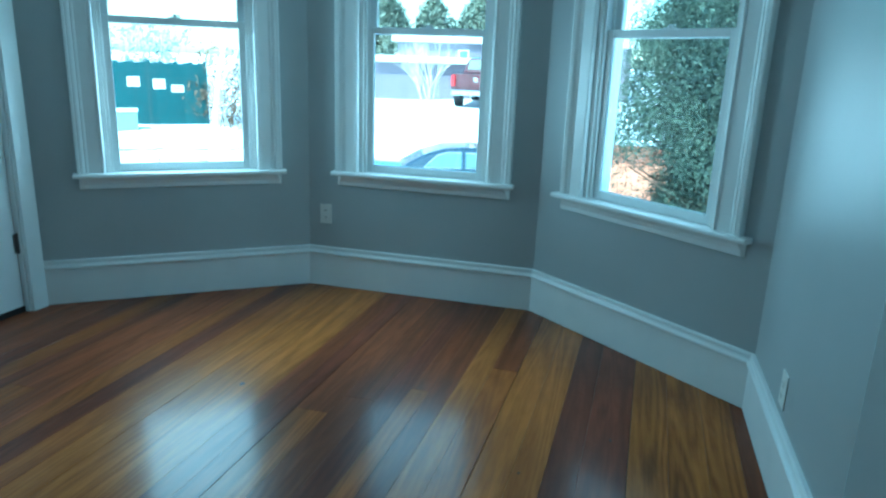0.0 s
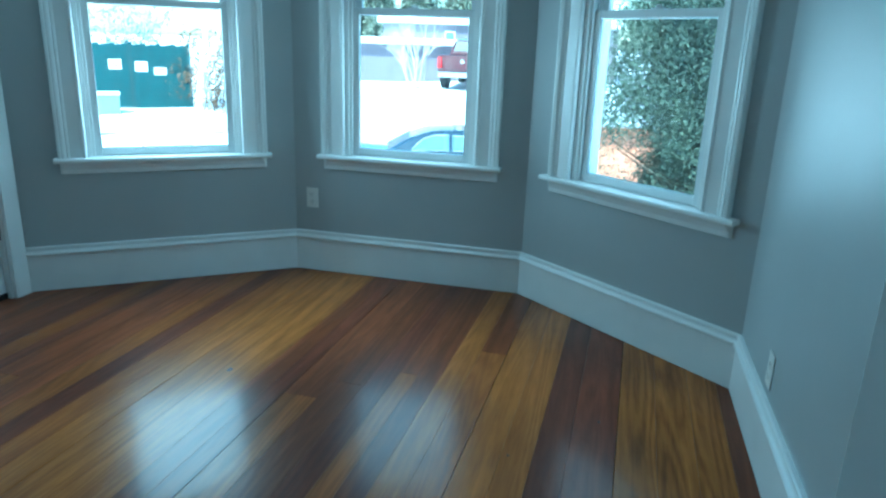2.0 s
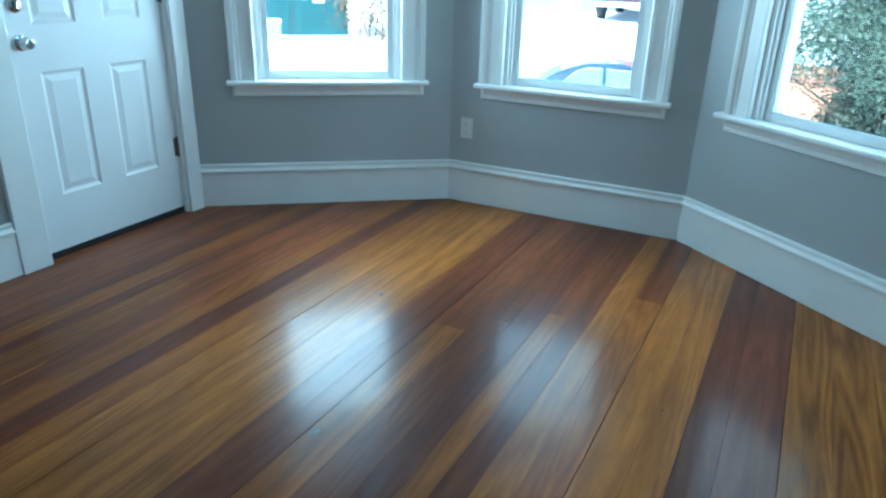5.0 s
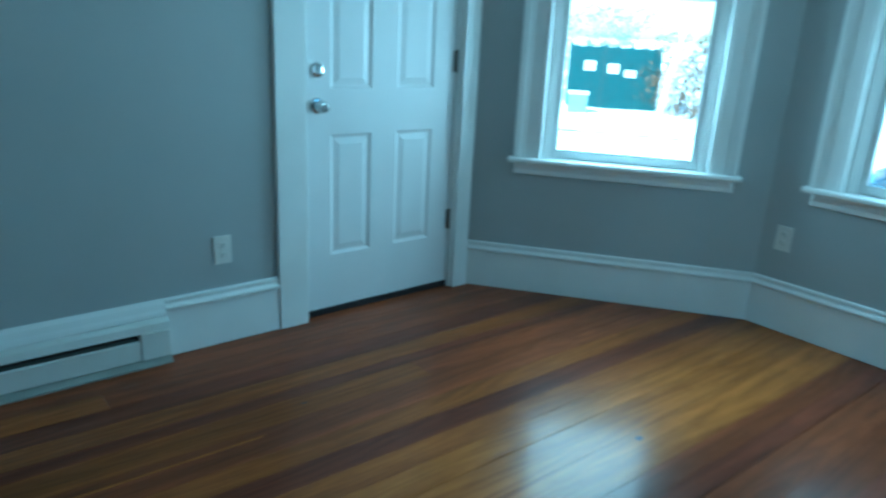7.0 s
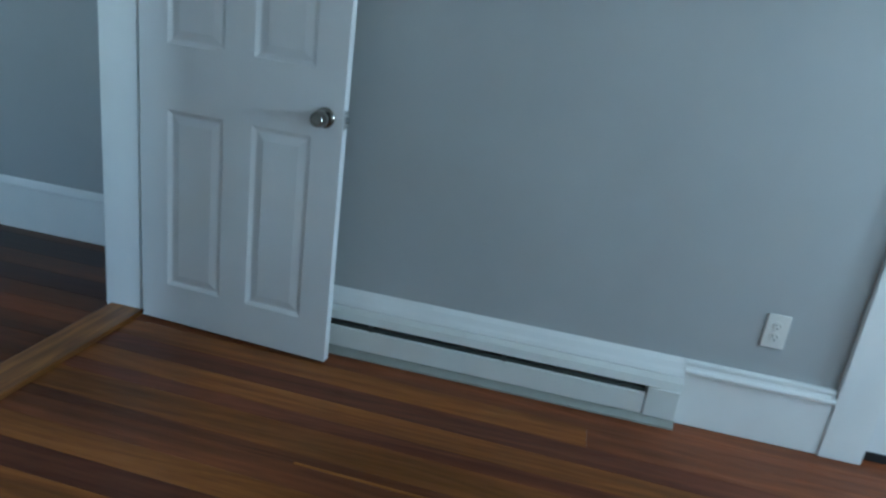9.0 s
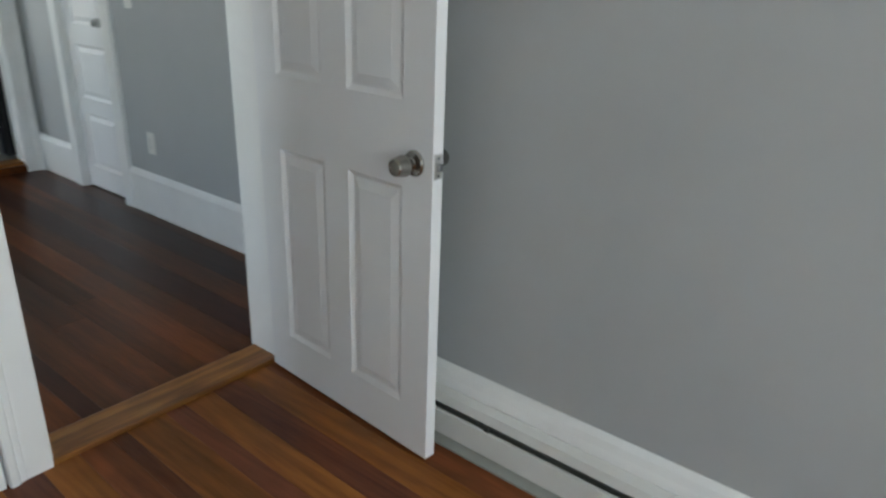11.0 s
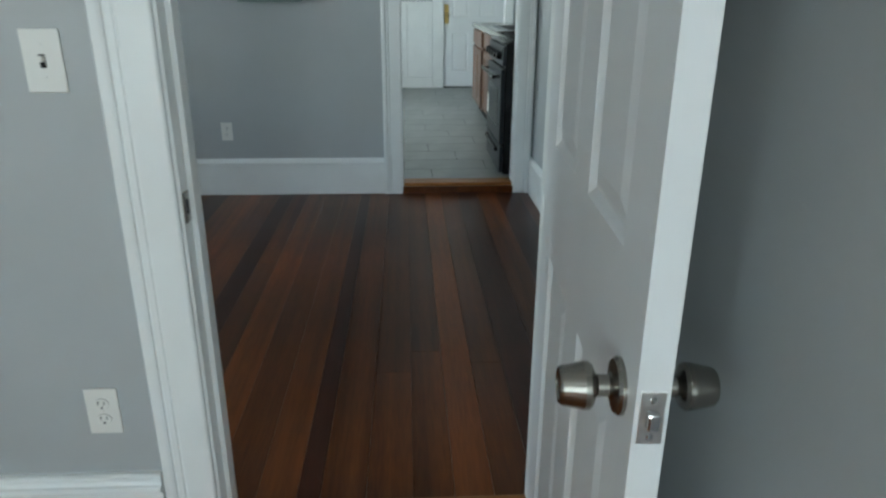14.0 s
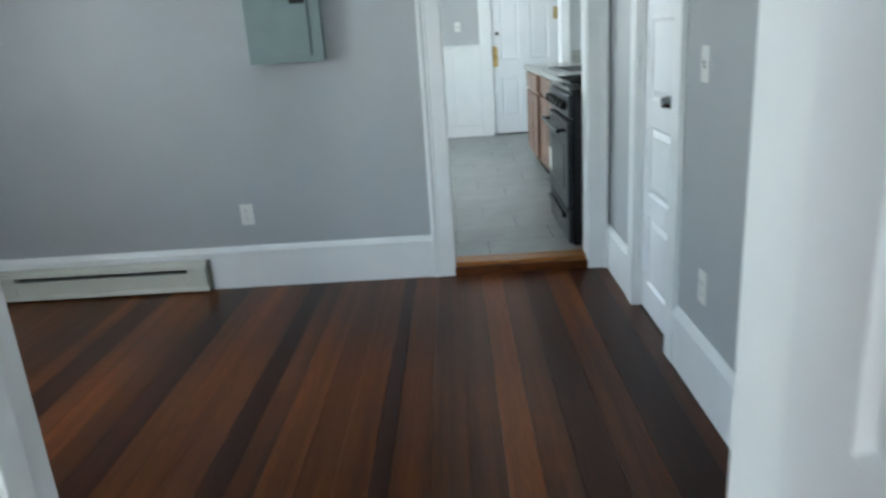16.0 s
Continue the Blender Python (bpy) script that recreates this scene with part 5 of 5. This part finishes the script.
for k, (sx, sz) in enumerate(((-1.23, 1.26), (-0.46, 1.20), (0.10, 1.10))):
    sg = tagged(part("sign", boxed(0, 0, 0, 0.38, 0.012, 0.32 - 0.08 * (k == 2)), PLASTIC), "white notice sign fixed on the dark fence", "sign", "signs on the fence")
    sg.matrix_world = pose(x, y, z - 0.1, 0, 0, 38) @ pose(sx - 0.2, -0.0285, sz)
    for r in range(2):
        part("line", boxed(0.06, -0.002, 0.10 + r * 0.07, 0.32, -0.0004, 0.125 + r * 0.07), SLOTS, sg)

# snow bank
bm = bmesh.new()
rngs = random.Random(3)
for k in range(9):
    t = bmesh.new()
    bmesh.ops.create_icosphere(t, subdivisions=3, radius=1)
    bx, by, bz = at(33.0 + k * 1.6, 23.2)
    s = rngs.uniform(0.30, 0.42)
    for v in t.verts:
        n = 0.12 * noise.noise(v.co * 2 + Vector((k, 0, 0)))
        v.co = Vector((bx, by, bz - 0.05)) + Vector((v.co.x * 1.5, v.co.y * 1.2, v.co.z * s)) * (1 + n)
    merge(bm, t)
ob = part("snow_bank", bm, SNOW)
for f in ob.data.polygons:
    f.use_smooth = True
tagged(ob, "ploughed heap of bright snow before the fence", "snow bank", kind="stuff")

# utility box half sunk in snow
x, y, z = at(39.8, 23.0)
ub = thing("utility_box", "pale green utility box standing in the snow", "utility box", m=pose(x, y, z, 0, 0, 40))
part("cabinet", boxed(-0.3, -0.3, -0.2, 0.3, 0.3, 0.85, bevel=0.03), PANEL, ub)
part("lid", boxed(-0.33, -0.33, 0.8505, 0.33, 0.33, 0.93, bevel=0.03), ROOF, ub, "snow-capped lid")


# low rail standing in the snow
x, y, z = at(36.0, 20.7)
rail = thing("low_rail", "low thin metal rail standing in the snow", "railing", m=pose(x, y, z, 0, 0, 33))
part("bar", tube(bmesh.new(), (-0.65, 0, 0.26), (0.65, 0, 0.20), 0.014, steps=8), IRON, rail)
for xx in (-0.63, 0.63):
    part("post", tube(bmesh.new(), (xx, 0, -0.2), (xx, 0, 0.26 - (xx + 0.65) * 0.046), 0.016, steps=8), IRON, rail)


def branches(bm, rng, base, direction, length, radius, depth, tips):
    end = base + direction * length
    tube(bm, base, end, radius, radius * 0.6, steps=6)
    if depth == 0:
        tips.append(end)
        return
    for _ in range(3):
        d = (direction + Vector((rng.uniform(-0.7, 0.7), rng.uniform(-0.7, 0.7), rng.uniform(-0.1, 0.5)))).normalized()
        branches(bm, rng, base + direction * length * rng.uniform(0.6, 1.0), d, length * rng.uniform(0.55, 0.75), radius * 0.55, depth - 1, tips)


def bare_tree(name, label, place, height, radius, material, depth=4, stems=1, seed=1, lean=0.1):
    rng = random.Random(seed)
    root = thing(name, label, "tree" if stems == 1 else "bush", m=Matrix.Translation(place))
    for s in range(stems):
        bm = bmesh.new()
        tips = []
        d = Vector((rng.uniform(-lean, lean), rng.uniform(-lean, lean), 1)).normalized()
        branches(bm, rng, Vector((rng.uniform(-0.1, 0.1) * stems * 0.3, rng.uniform(-0.1, 0.1) * stems * 0.3, -0.2)), d, height * 0.42, radius, depth, tips)
        part("trunk" if stems == 1 else "stem", bm, material, root)
    return root


bare_tree("tree", "slender birch with white bark beside the fence", at(33.6, 23.6), 5.5, 0.13, BIRCH, depth=3, seed=2)
bare_tree("shrub", "bare many-stemmed shrub in the snow", at(16.9, 27.0), 3.3, 0.026, TWIG, depth=3, stems=9, seed=5, lean=0.38)
bare_tree("sapling", "dark bare sapling stuck in the snow", at(14.75, 19.0), 1.25, 0.022, BARK, depth=2, seed=8)


def leaf_cloud(bm, rng, centre, n, spread, size, droop=0.0):
    """n small bent leaf blades scattered about a centre."""
    for _ in range(n):
        p = Vector(centre) + Vector([rng.gauss(0, s) for s in spread])
        a = Vector((rng.uniform(-1, 1), rng.uniform(-1, 1), rng.uniform(-1, 1) - droop)).normalized()
        b = a.cross(Vector((rng.uniform(-1, 1), rng.uniform(-1, 1), rng.uniform(-1, 1)))).normalized()
        s = size * rng.uniform(0.6, 1.4)
        v = [bm.verts.new(p - b * s * 0.16), bm.verts.new(p + a * s * 0.6 + b * s * 0.14), bm.verts.new(p + a * s * 1.25), bm.verts.new(p + a * s * 0.5 - b * s * 0.3)]
        bm.faces.new(v)


def arborvitae(place, height, radius, seed, n_clumps, blades, size, name="evergreen_tree", label="dense dark green arborvitae close outside the window"):
    rng = random.Random(seed)
    root = thing(name, label, "tree", m=Matrix.Translation(place))
    bm = bmesh.new()
    lathe(bm, [(0.16, -0.3), (0.13, 0.4), (0.08, height * 0.5), (0.02, height * 0.95)], None, 10)
    for k in range(40):
        h = rng.uniform(0.3, height * 0.9)
        a = rng.uniform(0, 6.28)
        r = radius * (1 - h / height) ** 0.7 * rng.uniform(0.6, 0.95)
        tube(bm, (0, 0, h), (r * math.cos(a), r * math.sin(a), h + r * 0.6), 0.025, 0.006, steps=5)
    part("trunk", bm, BARK, root, "brown trunk with thin limbs")
    bm = bmesh.new()
    for k in range(n_clumps):
        h = height * rng.random() ** 1.15
        a = rng.uniform(0, 6.28)
        edge = radius * (1 - h / height) ** 0.65 * (0.85 + 0.2 * math.sin(a * 3 + h * 2))
        r = edge * math.sqrt(rng.uniform(0.12, 1.0))
        if size < 0.2 and 1.60 < h < 2.25 and r * math.cos(a) < -0.70 and rng.random() < 0.93:
            continue
        if noise.noise(Vector((math.cos(a) * 2, math.sin(a) * 2, h * 1.3))) > 0.60:
            continue
        leaf_cloud(bm, rng, (r * math.cos(a), r * math.sin(a), h + 0.15), blades, (0.10, 0.10, 0.14), size, droop=0.2)
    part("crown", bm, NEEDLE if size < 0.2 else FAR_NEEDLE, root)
    return root


arborvitae(at(-8.0, 7.4), 8.2, 1.7, 11, 6400, 125, 0.031)
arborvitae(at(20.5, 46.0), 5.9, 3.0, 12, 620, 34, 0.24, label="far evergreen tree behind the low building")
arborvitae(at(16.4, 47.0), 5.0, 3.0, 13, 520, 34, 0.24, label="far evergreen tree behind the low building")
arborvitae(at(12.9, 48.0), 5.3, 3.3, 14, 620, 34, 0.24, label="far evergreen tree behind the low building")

# leafy hedge with brown winter leaves, and rough bushes over the fence
for nm, az, d, h, sd, mt, lab in (("hedge", 31.9, 24.5, 2.4, 21, HEDGE, "brown-leaved winter hedge beside the birch"), ("hedge", 27.0, 26.5, 2.2, 24, HEDGE, "brown-leaved winter hedge beside the birch"), ("bush", 38.0, 26.4, 2.9, 22, HAZED, "leafless bushes showing over the fence, paled by painted haze"), ("bush", 42.5, 26.6, 2.8, 23, HAZED, "leafless bushes showing over the fence, paled by painted haze")):
    rng = random.Random(sd)
    root = thing(nm, lab, nm, m=Matrix.Translation(at(az, d)))
    bm = bmesh.new()
    for k in range(14):
        tube(bm, (rng.uniform(-0.6, 0.6), rng.uniform(-0.4, 0.4), -0.2), (rng.uniform(-1.2, 1.2), rng.uniform(-0.6, 0.6), h * rng.uniform(0.7, 1.0)), 0.025, 0.006, steps=5)
    part("stems", bm, BARK, root, "thin bare stems")
    bm = bmesh.new()
    for k in range(150):
        leaf_cloud(bm, rng, (rng.uniform(-1.3, 1.3), rng.uniform(-0.6, 0.6), rng.uniform(0.1, h)), 14, (0.16, 0.16, 0.16), 0.13)
    part("leaves", bm, mt, root)

# low mauve buildings beyond the truck
def low_building(m, w, h, d, windows, label, siding=MAUVE, cap=0.28):
    root = thing("building", label, "building", m=m)
    part("wall", boxed(-w / 2, 0, -1.0, w / 2, d, h), siding, root)
    part("roof", boxed(-w / 2 - 0.25, -0.3, h + 0.002, w / 2 + 0.25, d + 0.3, h + cap, bevel=0.04), ROOF, root, "flat roof under snow")
    for wx, wz, ww, wh in windows:
        f = part("window", boxed(wx - ww / 2, -0.05, wz, wx + ww / 2, -0.002, wz + wh), TRIM, root)
        part("pane", boxed(wx - ww / 2 + 0.06, -0.06, wz + 0.06, wx + ww / 2 - 0.06, -0.0505, wz + wh - 0.06), CARGLASS, f)
    return root


x, y, z = at(19.5, 31.0)
low_building(pose(x, y, z, 0, 0, 30), 7.0, 1.55, 5.0, [], "long low mauve wall with snow along its top")
x, y, z = at(10.1, 34.0)
low_building(pose(x, y, z, 0, 0, 8), 11.0, 2.5, 6.0, [(-2.3, 0.75, 0.5, 0.6), (-2.3, 1.7, 0.5, 0.5), (2.2, 0.9, 1.2, 1.1)], "low mauve building with a snow-covered flat roof")
x, y, z = at(-0.6, 13.5)
low_building(pose(x, y, z, 0, 0, 0), 2.6, 1.75, 3.0, [], "low orange brick building behind the evergreen", siding=BRICK, cap=0.12)
